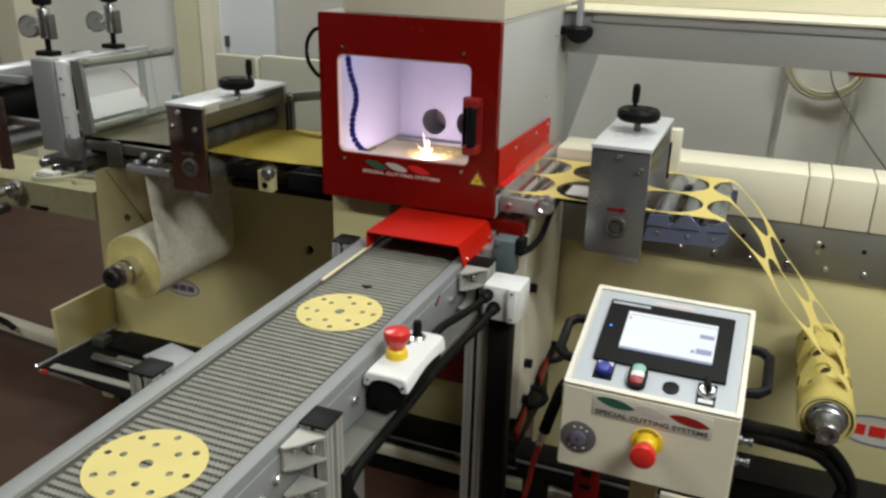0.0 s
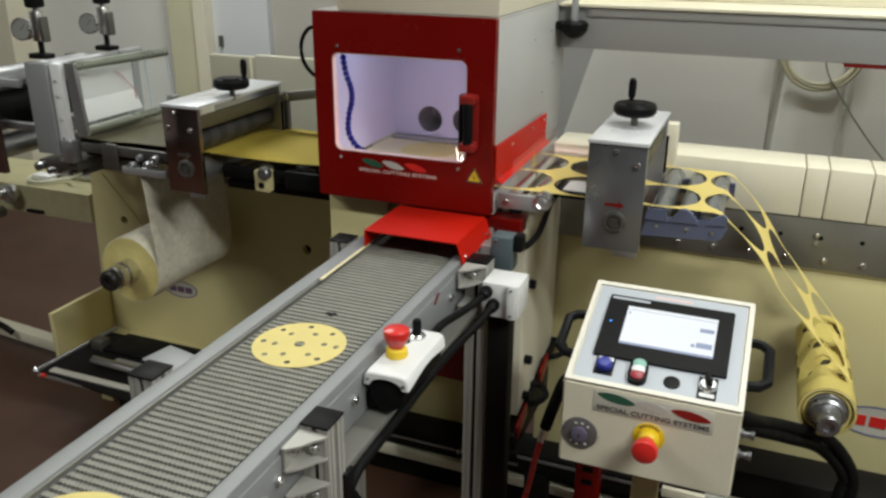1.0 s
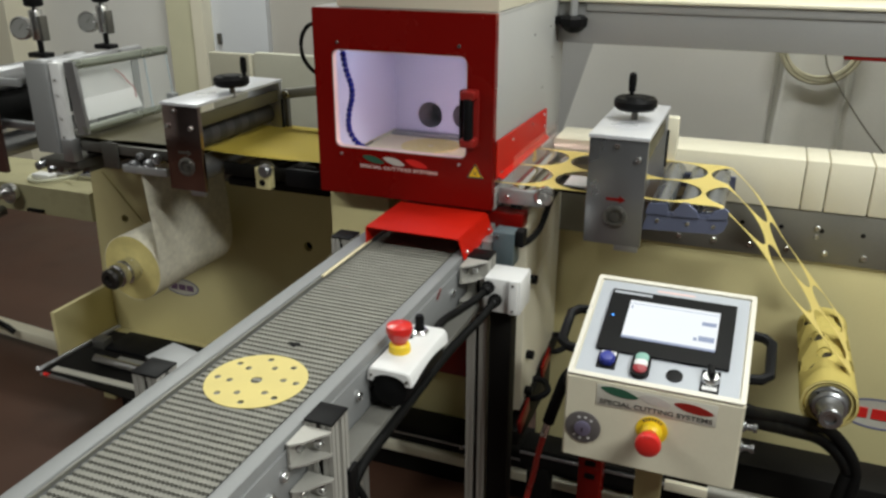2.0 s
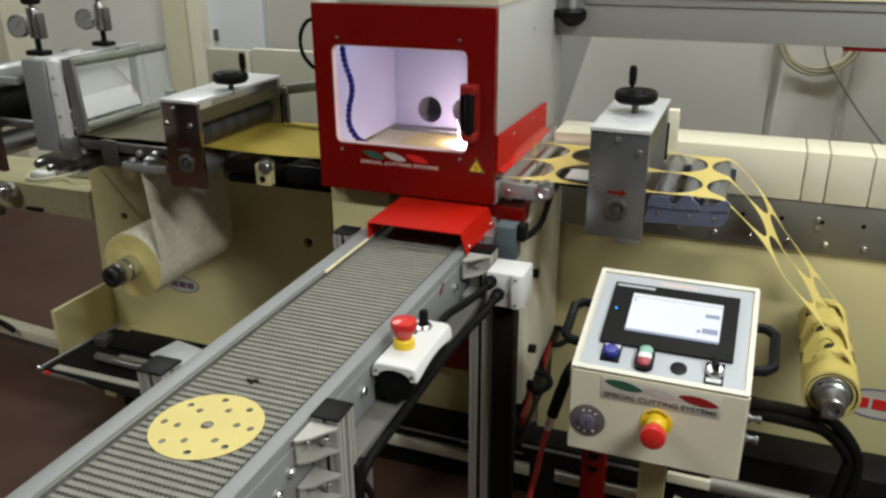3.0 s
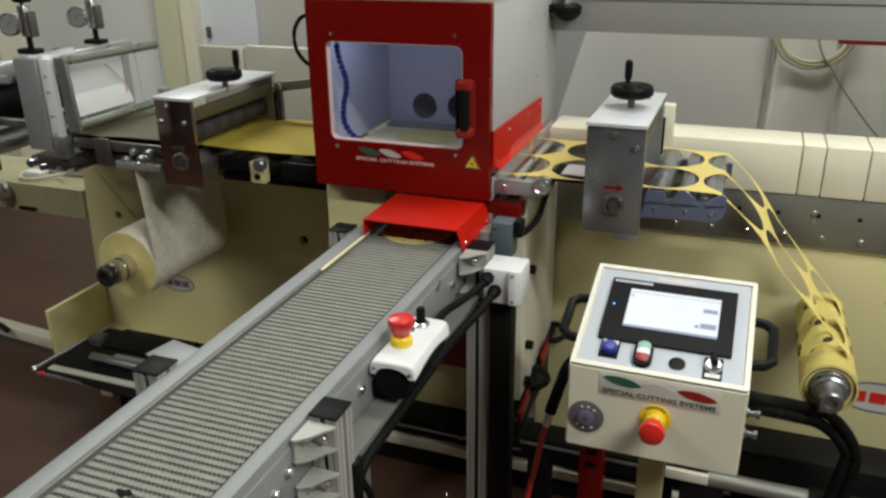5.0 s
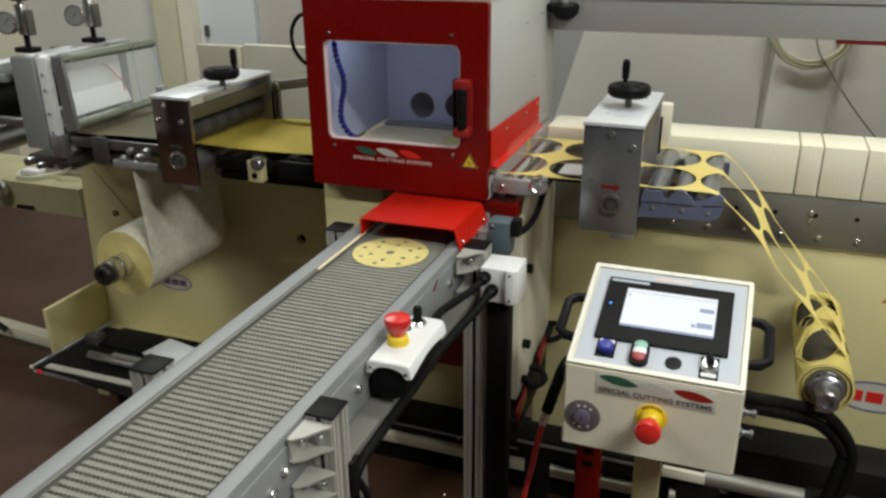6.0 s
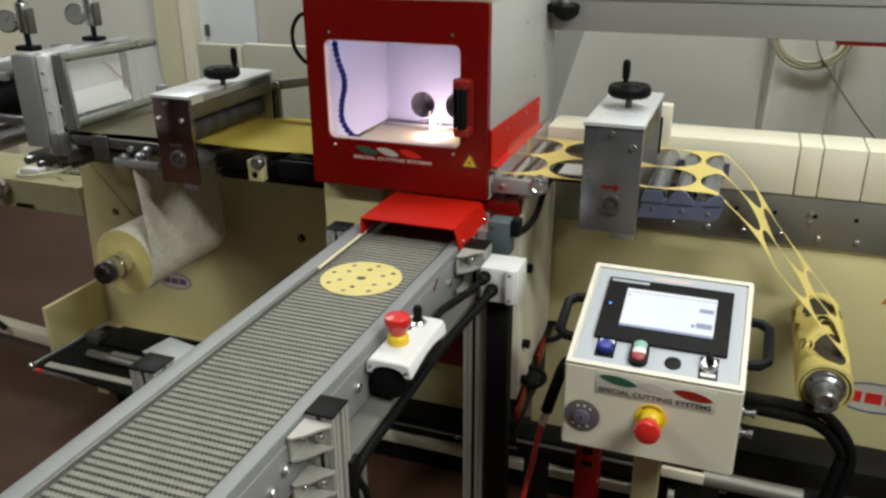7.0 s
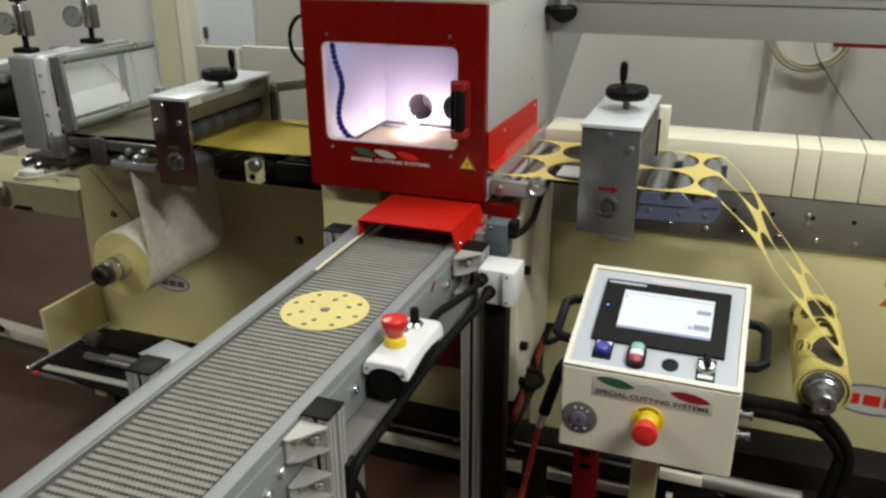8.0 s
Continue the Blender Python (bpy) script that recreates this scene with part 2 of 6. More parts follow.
def solid(name, bm, material, label, category, kind="", smooth=True):
    """A thing of one mesh."""
    return tagged(part(name, bm, material, None, "", smooth), label, category, kind=kind)


def box_part(name, dims, material, parent, bevel=0.002, label=""):
    bm = bmesh.new()
    box(bm, *dims, bevel)
    return part(name, bm, material, parent, label)


def rod_part(name, a, b, r, material, parent, label="", r2=None, bevel=0.0, seg=24):
    bm = bmesh.new()
    rod(bm, a, b, r, r2, seg, bevel)
    return part(name, bm, material, parent, label)


def words(name, text, size, m, material, parent, width=None):
    """Raised lettering in the built-in font, on the xy plane of m."""
    cu = bpy.data.curves.new(name, "FONT")
    cu.body, cu.size, cu.extrude, cu.align_x = text, size, 0.0003, "CENTER"
    cu.offset = 0.0002
    tmp = bpy.data.objects.new(name, cu)
    scene.collection.objects.link(tmp)
    bpy.context.view_layer.update()
    me = bpy.data.meshes.new_from_object(tmp)
    bpy.data.objects.remove(tmp)
    bm = bmesh.new()
    bm.from_mesh(me)
    if width:
        w = max(v.co.x for v in bm.verts) - min(v.co.x for v in bm.verts)
        for v in bm.verts:
            v.co.x *= width / w
    bmesh.ops.transform(bm, matrix=m, verts=bm.verts[:])
    return part(name, bm, material, parent, smooth=False)


def bolt(name, at, way, r, parent, material=None):
    """A socket-head screw that stands out of a face along way."""
    bm = bmesh.new()
    q = Vector(way).to_track_quat("Z", "Y").to_matrix().to_4x4()
    lathe(bm, Matrix.Translation(at) @ q, [(r, 0), (r, r * 0.7), (r * 0.85, r * 0.9), (r * 0.5, r * 0.9), (r * 0.45, r * 0.5)], 14)
    return part(name, bm, material or CHROME, parent)


def leaf(cx, cy, half, tall, tilt):
    """A pointed leaf outline."""
    out = []
    for k in range(24):
        a = 2 * math.pi * k / 24
        x, y = half * math.cos(a), tall * math.sin(a) * abs(math.sin(a)) ** 0.5
        out.append((cx + x * math.cos(tilt) - y * math.sin(tilt), cy + x * math.sin(tilt) + y * math.cos(tilt)))
    return out


FRONT = Matrix.Rotation(radians(90), 4, "X")  # a flat drawing stood up to face -y


def front_at(x, y, z):
    return Matrix.Translation((x, y, z)) @ FRONT


# ---- the hall ----
def hall():
    def slab(name, dims, material, label, category):
        bm = bmesh.new()
        box(bm, *dims)
        return solid(name, bm, material, label, category, "structure", False)

    slab("floor", (-6, 5, -5, 3.1, -0.1, 0), FLOOR, "reddish-brown sealed hall floor with scuffs", "floor")
    slab("wall_north", (-6, 5, 3.0, 3.1, 0, 3.4), WALL, "light grey painted hall wall", "wall")
    slab("wall_south", (-6, 5, -5.1, -5, 0, 3.4), FILL_CUT_WALL, "unseen hall wall darkened to cut fill light", "wall")
    slab("wall_west", (-6.1, -6, -5, 3.1, 0, 3.4), WALL, "light grey painted hall wall", "wall")
    slab("wall_east", (5, 5.1, -5, 3.1, 0, 3.4), FILL_CUT_WALL, "unseen hall wall darkened to cut fill light", "wall")
    slab("ceiling", (-6, 5, -5, 3.1, 3.4, 3.5), CEIL, "off-white hall ceiling", "ceiling")
    # cream uprights and panels against the back wall
    slab("trim_column", (-3.88, -3.70, 2.8, 3.0, 0, 3.4), CREAM_LIGHT, "cream steel wall column", "column")
    slab("trim_column", (-2.555, -2.362, 2.87, 3.0, 0, 3.4), mat("aged_cream_paint", (0.62, 0.60, 0.42), 0.6, vary=0.06, scale=3), "aged cream steel wall column", "column")
    slab("trim_column", (-2.362, -2.287, 2.84, 3.0, 0, 3.4), CREAM_LIGHT, "pale cream wall column edge", "column")
    slab("wall_panel", (-2.287, -1.93, 2.92, 3.0, 0, 3.4), mat("blue_grey_panel", (0.60, 0.62, 0.65), 0.5, vary=0.04, scale=2), "pale blue-grey wall panel", "wall panel")
    slab("wall_panel", (-1.93, -0.9, 2.96, 3.0, 0, 3.4), mat("taupe_panel", (0.44, 0.42, 0.38), 0.6, vary=0.05, scale=2), "taupe wall panel", "wall panel")
    lock = thing("door_latch", (-2.24, 2.91, 0.98), "small dark latch on the wall panel", "latch")
    box_part("latch_body", (-2.252, -2.230, 2.90, 2.92, 0.95, 1.01), DARK_STEEL, lock)


hall()


def ceiling_light():
    first = thing("ceiling_light", (-1.6, 1.7, 3.3), "long white fluorescent ceiling light", "light", "ceiling lights")
    box_part("housing", (-2.4, -0.8, 1.56, 1.84, 3.16, 3.4), CEIL, first, 0.01)
    box_part("diffuser", (-2.35, -0.85, 1.59, 1.81, 3.14, 3.16), LAMP_FACE, first, 0.004)
    for lx, ly in ((0.9, 0.9), (-2.2, -1.3), (1.9, -0.4), (2.4, -1.3)):
        copy_thing(first, pose(lx, ly, 3.3))


ceiling_light()

WEB_Z = 1.05
Y0, Y1 = 0.627, 0.945  # edges of the web
DOOR_Y = 0.573


# ---- machine frame: front plates, rail, channel boxes, base ----
def machine_frame():
    f = thing("machine_frame", (0, 1.1, 0), "cream and grey painted steel frame of the converting line", "machine frame")
    # left plate, cut away obliquely at its outer lower edge
    bm = bmesh.new()
    plate(bm, [(-1.40, 0.95), (-1.425, 0.40), (-1.415, 0.15), (0.10, 0.15), (0.10, 0.95)],
          [circle(-0.590, 0.660, 0.0150, 20), circle(-1.288, 0.660, 0.0140, 20)], 0.02, Matrix.Translation((0, 1.02, 0)) @ FRONT)
    part("front_plate", bm, CREAM, f, "cream plate with round holes")
    bm = bmesh.new()
    plate(bm, [(-1.385, 0.818), (-1.352, 0.818), (-1.196, 0.642), (-1.212, 0.622)], [], 0.006, front_at(0, 0.9995, 0))
    part("diagonal_brace", bm, CREAM, f, "cream diagonal brace")
    # black sheet added behind the plate, for the dark inside its holes
    box_part("backing", (-1.38, 0.10, 1.022, 1.035, 0.2, 0.95), RUBBER, f)
    box_part("front_plate", (0.145, 1.9, 1.0, 1.02, 0.16, 0.83), CREAM, f, 0.003)
    # drilled steel rail
    box_part("rail", (0.16, 1.9, 0.985, 1.03, 0.826, 0.952), RAIL_STEEL, f, 0.003, "drilled grey steel rail")
    box_part("rail", (-1.38, -0.29, 0.985, 1.02, 0.84, 0.95), DARK_STEEL, f, 0.003, "dark steel rail")
    for i in range(12):
        x = 0.49 + 0.0835 * i
        bolt("rail_bolt", (x, 0.985, 0.851), (0, -1, 0), 0.0065, f)
    for i in range(6):
        bolt("rail_bolt", (0.80 + 0.21 * i, 0.985, 0.911), (0, -1, 0), 0.006, f)
        bolt("rail_bolt", (0.80 + 0.21 * i, 0.985, 0.890), (0, -1, 0), 0.005, f)
    for i in range(12):
        rod_part("rail_hole", (0.545 + 0.088 * i, 0.9845, 0.905), (0.545 + 0.088 * i, 0.99, 0.905), 0.0055, BLACK, f, seg=14)
    # cream channel covers
    xs = (0.16, 0.753, 0.803, 0.895, 1.15, 1.5, 1.9)
    for a, b in zip(xs, xs[1:]):
        bm = bmesh.new()
        box(bm, a + 0.0012, b - 0.0012, 0.98, 1.11, 0.953, 1.072, 0.003)
        part("channel_cover", bm, CREAM_LIGHT, f, "cream sheet-metal channel cover")
    # base: black beams with a cream foot angle
    box_part("base_beam", (-0.75, 1.9, 0.90, 1.03, 0.112, 0.168), BLACK_FRAME, f, 0.004)
    box_part("base_beam", (-0.75, 1.9, 0.91, 0.96, 0.0, 0.070), BLACK_FRAME, f, 0.004)
    box_part("base_angle", (-0.75, 1.9, 0.885, 0.92, 0.078, 0.108), CREAM_LIGHT, f, 0.003, "cream foot angle")
    box_part("base_edge", (-0.75, 1.9, 0.894, 0.8995, 0.140, 0.146), STEEL, f, 0.001)
    box_part("foot_block", (-1.0, 1.8, 0.95, 1.1, 0.0, 0.11), BLACK_FRAME, f, 0.004)
    for x in (-0.05, 0.21, 0.31, 0.62):
        bolt("base_bolt", (x, 0.90, 0.140), (0, -1, 0), 0.008, f)
    return f


machine_frame()


def badge(x, z, k, ink, label):
    b = thing("badge", (x, 0.995, z), label, "badge", "badges")

    def oval(rx, rz):
        return [(k * rx * math.cos(a), k * rz * math.sin(a)) for a in np.linspace(0, 2 * math.pi, 49)[:-1]]

    bm = bmesh.new()
    plate(bm, oval(0.066, 0.030), [oval(0.061, 0.026)], 0.001, front_at(x, 0.9995, z))
    part("ring", bm, mat("slate_blue_ink", (0.16, 0.16, 0.24), 0.6), b)
    bm = bmesh.new()
    plate(bm, oval(0.061, 0.026), [], 0.0006, front_at(x, 0.9995, z))
    part("field", bm, LABEL_GREY, b)
    for dx in (-0.032, 0.0, 0.032):
        box_part("bar", (x + k * (dx - 0.013), x + k * (dx + 0.013), 0.9970, 0.9985, z - 0.010 * k, z + 0.010 * k), ink, b, 0)


badge(-1.085, 0.443, 1.0, mat("violet_ink", (0.14, 0.08, 0.15), 0.6), "faded oval violet and grey maker's badge")
badge(1.015, 0.442, 1.45, RED_PLASTIC, "oval grey and red maker's badge on the cream plate")


def rear_structure():
    """What stands behind the machine."""
    a = thing("overhead_beam", (0.9, 1.15, 1.3), "grey painted channel beam with a cream lip", "beam")
    beam_grey = mat("beam_grey_paint", (0.30, 0.30, 0.30), 0.5, vary=0.06, scale=3, bump=0.03)
    box_part("web_plate", (0.128, 1.9, 1.10, 1.14, 1.292, 1.393), beam_grey, a, 0.003)
    box_part("lip", (0.128, 1.9, 1.085, 1.30, 1.394, 1.402), CREAM_LIGHT, a, 0.002, "cream top lip")
    box_part("upper_wall", (0.128, 1.9, 1.30, 1.34, 1.402, 1.75), CREAM_LIGHT, a, 0.003, "cream sheet-metal hood above the beam")
    box_part("step", (0.20, 1.9, 1.094, 1.099, 1.372, 1.392), beam_grey, a, 0.001)
    box_part("red_stripe", (0.80, 1.9, 1.10, 1.14, 1.284, 1.291), RED, a, 0.001, "thin dark red strip under the beam")
    k = thing("clamp_knob", (0.165, 1.08, 1.35), "black plastic clamp knob on a grey pin", "knob")
    bm = bmesh.new()
    lathe(bm, Matrix.Translation((0.172, 1.075, 1.325)), [(0.010, -0.006), (0.022, 0.0), (0.034, 0.012), (0.036, 0.030), (0.030, 0.036), (0.006, 0.037)], 8)
    part("grip", bm, BLACK, k)
    rod_part("pin", (0.172, 1.075, 1.36), (0.172, 1.075, 1.50), 0.009, ALU, k, "bright pin")
    box_part("bracket", (0.128, 0.165, 1.06, 1.09, 1.34, 1.36), BLACK, k, 0.003)
    # cabinet and hanging sheets in the background
    c = thing("rear_cabinet", (0.3, 2.0, 0), "light grey sheet-metal cabinet behind the line", "cabinet")
    bm = bmesh.new()
    plate(bm, [(-0.12, 0.5), (0.66, 0.5), (0.66, 2.2), (0.30, 2.2), (0.13, 1.36)], [], 0.2, front_at(0, 2.0, 0))
    part("side_panel", bm, GREY_WALL, c)
    box_part("base", (-0.1, 0.66, 1.82, 2.0, 0, 0.5), GREY_WALL, c, 0.004)
    # added grey panel: darkens the wedge where the wall lies in shade
    box_part("back_panel", (-0.36, 0.30, 2.004, 2.03, 0.0, 2.2), mat("shaded_wall_grey", (0.36, 0.355, 0.35), 0.6, vary=0.06, scale=2), c, 0.003, "mid-grey panel added for the shaded wall")
    bm = bmesh.new()
    n = 150
    for i in range(n):
        x0, x1 = 0.640 + 0.9 * i / n, 0.640 + 0.9 * (i + 1) / n

        def fold(x, z):
            lean = 0.05 * (z - 1.0)
            crease = 0.034 * math.exp(-((x - 0.668 - lean) / 0.011) ** 2) + 0.026 * math.exp(-((x - 0.880 + 0.4 * lean) / 0.010) ** 2)
            bulge = 0.020 * math.exp(-((x - 0.770) / 0.075) ** 2)
            return 1.80 + crease - bulge + 0.003 * math.sin(x * 47 + z * 2) + 0.004 * noise.noise((x * 5, z * 2.5, 0))

        zs = [0.3 + 2.0 * j / 20 for j in range(21)]
        for z0, z1 in zip(zs, zs[1:]):
            bm.faces.new([bm.verts.new((x, fold(x, z), z)) for x, z in ((x0, z0), (x1, z0), (x1, z1), (x0, z1))])
    bmesh.ops.remove_doubles(bm, verts=bm.verts[:], dist=0.0005)
    bm.normal_update()
    r = bmesh.ops.extrude_face_region(bm, geom=bm.faces[:])
    bmesh.ops.translate(bm, verts=[v for v in r["geom"] if isinstance(v, bmesh.types.BMVert)], vec=(0, 0.004, 0))
    bmesh.ops.recalc_face_normals(bm, faces=bm.faces[:])
    solid("hanging_sheet", bm, mat("dull_white_sheet", (0.80, 0.79, 0.75), 0.55, vary=0.08, scale=3), "dull white hanging plastic sheet with soft folds", "sheet")
    rail = bmesh.new()
    rod(rail, (0.5, 1.805, 2.3), (1.7, 1.805, 2.3), 0.015)
    solid("sheet_rail", rail, STEEL, "steel rail that carries the hanging sheet", "rail")
    coil = bmesh.new()
    pts = []
    for i in range(121):
        a2 = 2 * math.pi * 6 * i / 120
        rr = 0.110 + 0.009 * math.sin(i * 0.23)
        pts.append((0.787 + rr * math.cos(a2), 1.762 + 0.006 * math.cos(i * 0.29), 1.240 + rr * math.sin(a2)))
    tube(coil, pts, 0.0058, 8, 3)
    solid("hose_coil", coil, mat("yellowed_hose", (0.50, 0.47, 0.34), 0.45, vary=0.1), "coiled yellowish plastic hose hanging on the sheet", "hose")
    cable = bmesh.new()
    tube(cable, [(0.77, 1.745, 1.40), (0.802, 1.745, 1.20), (0.845, 1.75, 1.125), (0.896, 1.755, 1.054), (0.96, 1.76, 0.975), (1.03, 1.765, 0.897), (1.14, 1.765, 0.77), (1.22, 1.765, 0.62), (1.25, 1.765, 0.3)], 0.0024, 8)
    solid("grey_cable", cable, mat("grey_cable_sheath", (0.22, 0.21, 0.17), 0.6), "thin grey cable hanging beside the hose coil", "cable")


rear_structure()


# ---- laser cutting unit ----
def cutting_unit():
    u = thing("laser_cutting_unit", (-0.08, 0.8, 0.96), "red-fronted grey laser cutting cabinet with a window", "laser cutter")
    x0, x1, yb, z0, z1 = -0.290, 0.127, 1.16, 0.995, 1.402
    # shell
    box_part("side_wall", (x1 - 0.006, x1, 0.597, yb, 1.062, z1), GREY, u, 0.001, "grey painted side")
    box_part("side_wall", (x0, x0 + 0.006, 0.597, yb, 1.062, z1), GREY, u, 0.001, "grey painted side")
    box_part("side_sill", (x1 - 0.006, x1, 0.597, yb, z0, 1.042), GREY, u, 0.001)
    box_part("side_sill", (x0, x0 + 0.006, 0.597, yb, z0, 1.042), GREY, u, 0.001)
    box_part("roof", (x0, x1, 0.597, yb, z1, z1 + 0.006), GREY, u, 0.001)
    # white lining
    bm = bmesh.new()
    plate(bm, [(x0 + 0.008, 1.045), (x1 - 0.008, 1.045), (x1 - 0.008, 1.40), (x0 + 0.008, 1.40)],
          [circle(-0.181, 1.100, 0.0345), circle(-0.082, 1.103, 0.0345)], 0.006, front_at(0, 0.994, 0))
    part("back_lining", bm, CHAMBER, u, "white lining with two round ports")
    for cx, cz in ((-0.181, 1.100), (-0.082, 1.103)):
        bm = bmesh.new()
        seg = 32
        rings = [[bm.verts.new((cx + r * math.cos(2 * math.pi * k / seg), y, cz + r * math.sin(2 * math.pi * k / seg))) for k in range(seg)] for r, y in ((0.0345, 0.989), (0.0345, 1.09), (0.003, 1.09))]
        for p, q in zip(rings, rings[1:]):
            for k in range(seg):
                bm.faces.new((p[k], q[k], q[(k + 1) % seg], p[(k + 1) % seg]))
        part("suction_port", bm, mat("dark_duct", (0.15, 0.145, 0.17), 0.6, vary=0.2, scale=30), u, "dark round suction port")
    box_part("side_lining", (x0 + 0.007, x0 + 0.010, 0.60, 0.988, 1.058, 1.398), CHAMBER, u, 0)
    box_part("side_lining", (x1 - 0.010, x1 - 0.007, 0.60, 0.988, 1.058, 1.398), CHAMBER, u, 0)
    box_part("ceiling_lining", (x0 + 0.007, x1 - 0.007, 0.60, 0.988, 1.396, 1.399), CHAMBER, u, 0)
    box_part("rear_wall", (x0, x1, yb, yb + 0.006, z0, z1), GREY, u, 0)
    box_part("bench", (x0 + 0.007, x1 - 0.007, 0.597, 1.0, 1.020, 1.044), DARK_STEEL, u, 0.001, "dark steel cutting bench")
    box_part("bench_edge", (x0 + 0.012, x1 - 0.012, 0.953, 0.983, 1.044, 1.056), ALU_PALE, u, 0.001, "blue-grey edge strip")
    # red door with its window
    d = DOOR_Y
    bm = bmesh.new()
    plate(bm, round_rect(-0.285, 0.129, 1.0, 1.408, 0.004, 3), [round_rect(-0.241, 0.070, 1.108, 1.323, 0.016)], 0.020, front_at(0, d + 0.020, 0))
    bmesh.ops.bevel(bm, geom=[e for e in bm.edges if len(e.link_faces) == 2 and e.calc_face_angle() > 1.2 and abs(e.verts[0].co.y - d) < 1e-4 and abs(e.verts[1].co.y - d) < 1e-4], offset=0.0015, segments=2, affect="EDGES")
    door = part("door", bm, RED, u, "dark red painted door")
    bm = bmesh.new()
    plate(bm, round_rect(-0.2405, 0.0695, 1.1085, 1.3225, 0.0155), [round_rect(-0.2388, 0.0678, 1.1102, 1.3208, 0.014)], 0.016, front_at(0, d + 0.018, 0))
    part("window_seal", bm, INK_PALE, door, "pale window seal")
    bm = bmesh.new()
    plate(bm, round_rect(-0.24, 0.069, 1.109, 1.322, 0.015), [], 0.003, front_at(0, d + 0.017, 0))
    pane = part("window_pane", bm, glass("door_pane", (0.5, 0.52, 0.6), 0.02, 0.025), door, "clear window pane")
    pane.visible_shadow = False
    for bx, bz in ((-0.225, 1.338), (0.053, 1.343), (-0.226, 1.094), (0.055, 1.096)):
        bolt("window_screw", (bx, d, bz), (0, -1, 0), 0.0038, door)
    # handle
    box_part("handle_plate", (0.067, 0.099, d - 0.006, d - 0.0005, 1.146, 1.256), HANDLE_RED, door, 0.002, "dull red handle plate")
    # shadow left of the handle, built as a black strip
    box_part("handle_shadow_strip", (0.0615, 0.0665, d - 0.022, d - 0.0005, 1.146, 1.258), BLACK, door, 0.001, "black strip for the shadow beside the handle")
    for za, zb in ((1.240, 1.259), (1.142, 1.161)):
        box_part("handle_mount", (0.066, 0.098, d - 0.034, d - 0.0005, za, zb), HANDLE_RED, door, 0.004, "red plastic handle end")
    bm = bmesh.new()
    rod(bm, (0.083, d - 0.026, 1.158), (0.083, d - 0.026, 1.243), 0.0105, bevel=0.002)
    part("handle_grip", bm, BLACK, door, "black plastic grip bar")
    # flag swoosh, lettering, warning sign
    for ax, m in ((-0.148, GREEN), (-0.098, FLAG_WHITE), (-0.045, RED_PLASTIC)):
        bm = bmesh.new()
        plate(bm, leaf(ax, 0.003, 0.027, 0.0075, -0.22), [], 0.0006, front_at(0, d - 0.0002, 1.084))
        part("flag_stripe", bm, m, door)
    words("lettering", "SPECIAL CUTTING SYSTEMS", 0.0100, front_at(-0.088, d - 0.0006, 1.067), INK_PALE, door, 0.186)
    bm = bmesh.new()
    plate(bm, [(0.072, 1.070), (0.110, 1.070), (0.091, 1.102)], [], 0.0008, front_at(0, d - 0.0002, 0))
    sign = part("warning_sign", bm, YELLOW_PLASTIC, door, "yellow triangular warning sign")
    bm = bmesh.new()
    plate(bm, [(0.072, 1.070), (0.110, 1.070), (0.091, 1.102)], [[(0.0765, 1.0727), (0.1055, 1.0727), (0.091, 1.0973)]], 0.0005, front_at(0, d - 0.0012, 0))
    for a in range(8):
        plate(bm, [(0.091 + r * math.cos(radians(a * 45 + s)), 1.0805 + r * math.sin(radians(a * 45 + s))) for r, s in ((0.0012, -22), (0.0075, 0), (0.0012, 22))], [], 0.0005, front_at(0, d - 0.0012, 0))
    part("warning_symbol", bm, INK, door)
    # cream upper housing
    box_part("upper_housing", (-0.238, 0.127, 0.600, 1.30, 1.409, 1.80), CREAM_LIGHT, u, 0.003, "cream upper housing")
    # hinge side cable loop
    bm = bmesh.new()
    tube(bm, [(-0.288, 0.62, 1.37), (-0.315, 0.61, 1.365), (-0.335, 0.61, 1.335), (-0.333, 0.61, 1.295), (-0.312, 0.615, 1.265), (-0.288, 0.62, 1.258)], 0.0045, 10)
    part("hinge_cable", bm, RUBBER, u, "black cable loop")
    for bx, by in ((0.875, 1.335), (1.02, 1.34), (1.05, 1.26), (0.96, 1.20)):
        bolt("panel_screw", (0.127, bx, by), (1, 0, 0), 0.003, u)
    # column under the cabinet
    box_part("column_front", (-0.288, -0.135, 0.62, 0.635, 0.40, 0.994), CREAM, u, 0.003, "cream column plate")
    # paler cream on this plate stands in for light from the right
    box_part("column_side", (0.147, 0.187, 0.66, 0.984, 0.462, 0.985), CREAM_LIGHT, u, 0.003, "cream column plate")
    box_part("column_side", (-0.288, -0.275, 0.635, 1.0, 0.16, 0.994), CREAM, u, 0.003, "cream column plate")
    box_part("column_cap", (0.129, 0.190, 0.66, 0.95, 0.9855, 0.999), CREAM_LIGHT, u, 0.002)
    box_part("red_cross_bar", (0.110, 0.188, 0.610, 0.655, 0.952, 0.985), RED, u, 0.002, "dark red cross bar")
    box_part("red_skirt", (-0.146, 0.099, 0.95, 0.962, 0.345, 0.50), RED, u, 0.002, "dark red sheet-metal skirt")
    for z in (0.60, 0.50, 0.80):
        rod_part("side_knob", (0.187, 0.70, z), (0.205, 0.70, z), 0.011, BLACK, u, bevel=0.002)
    return u


cutting_unit()


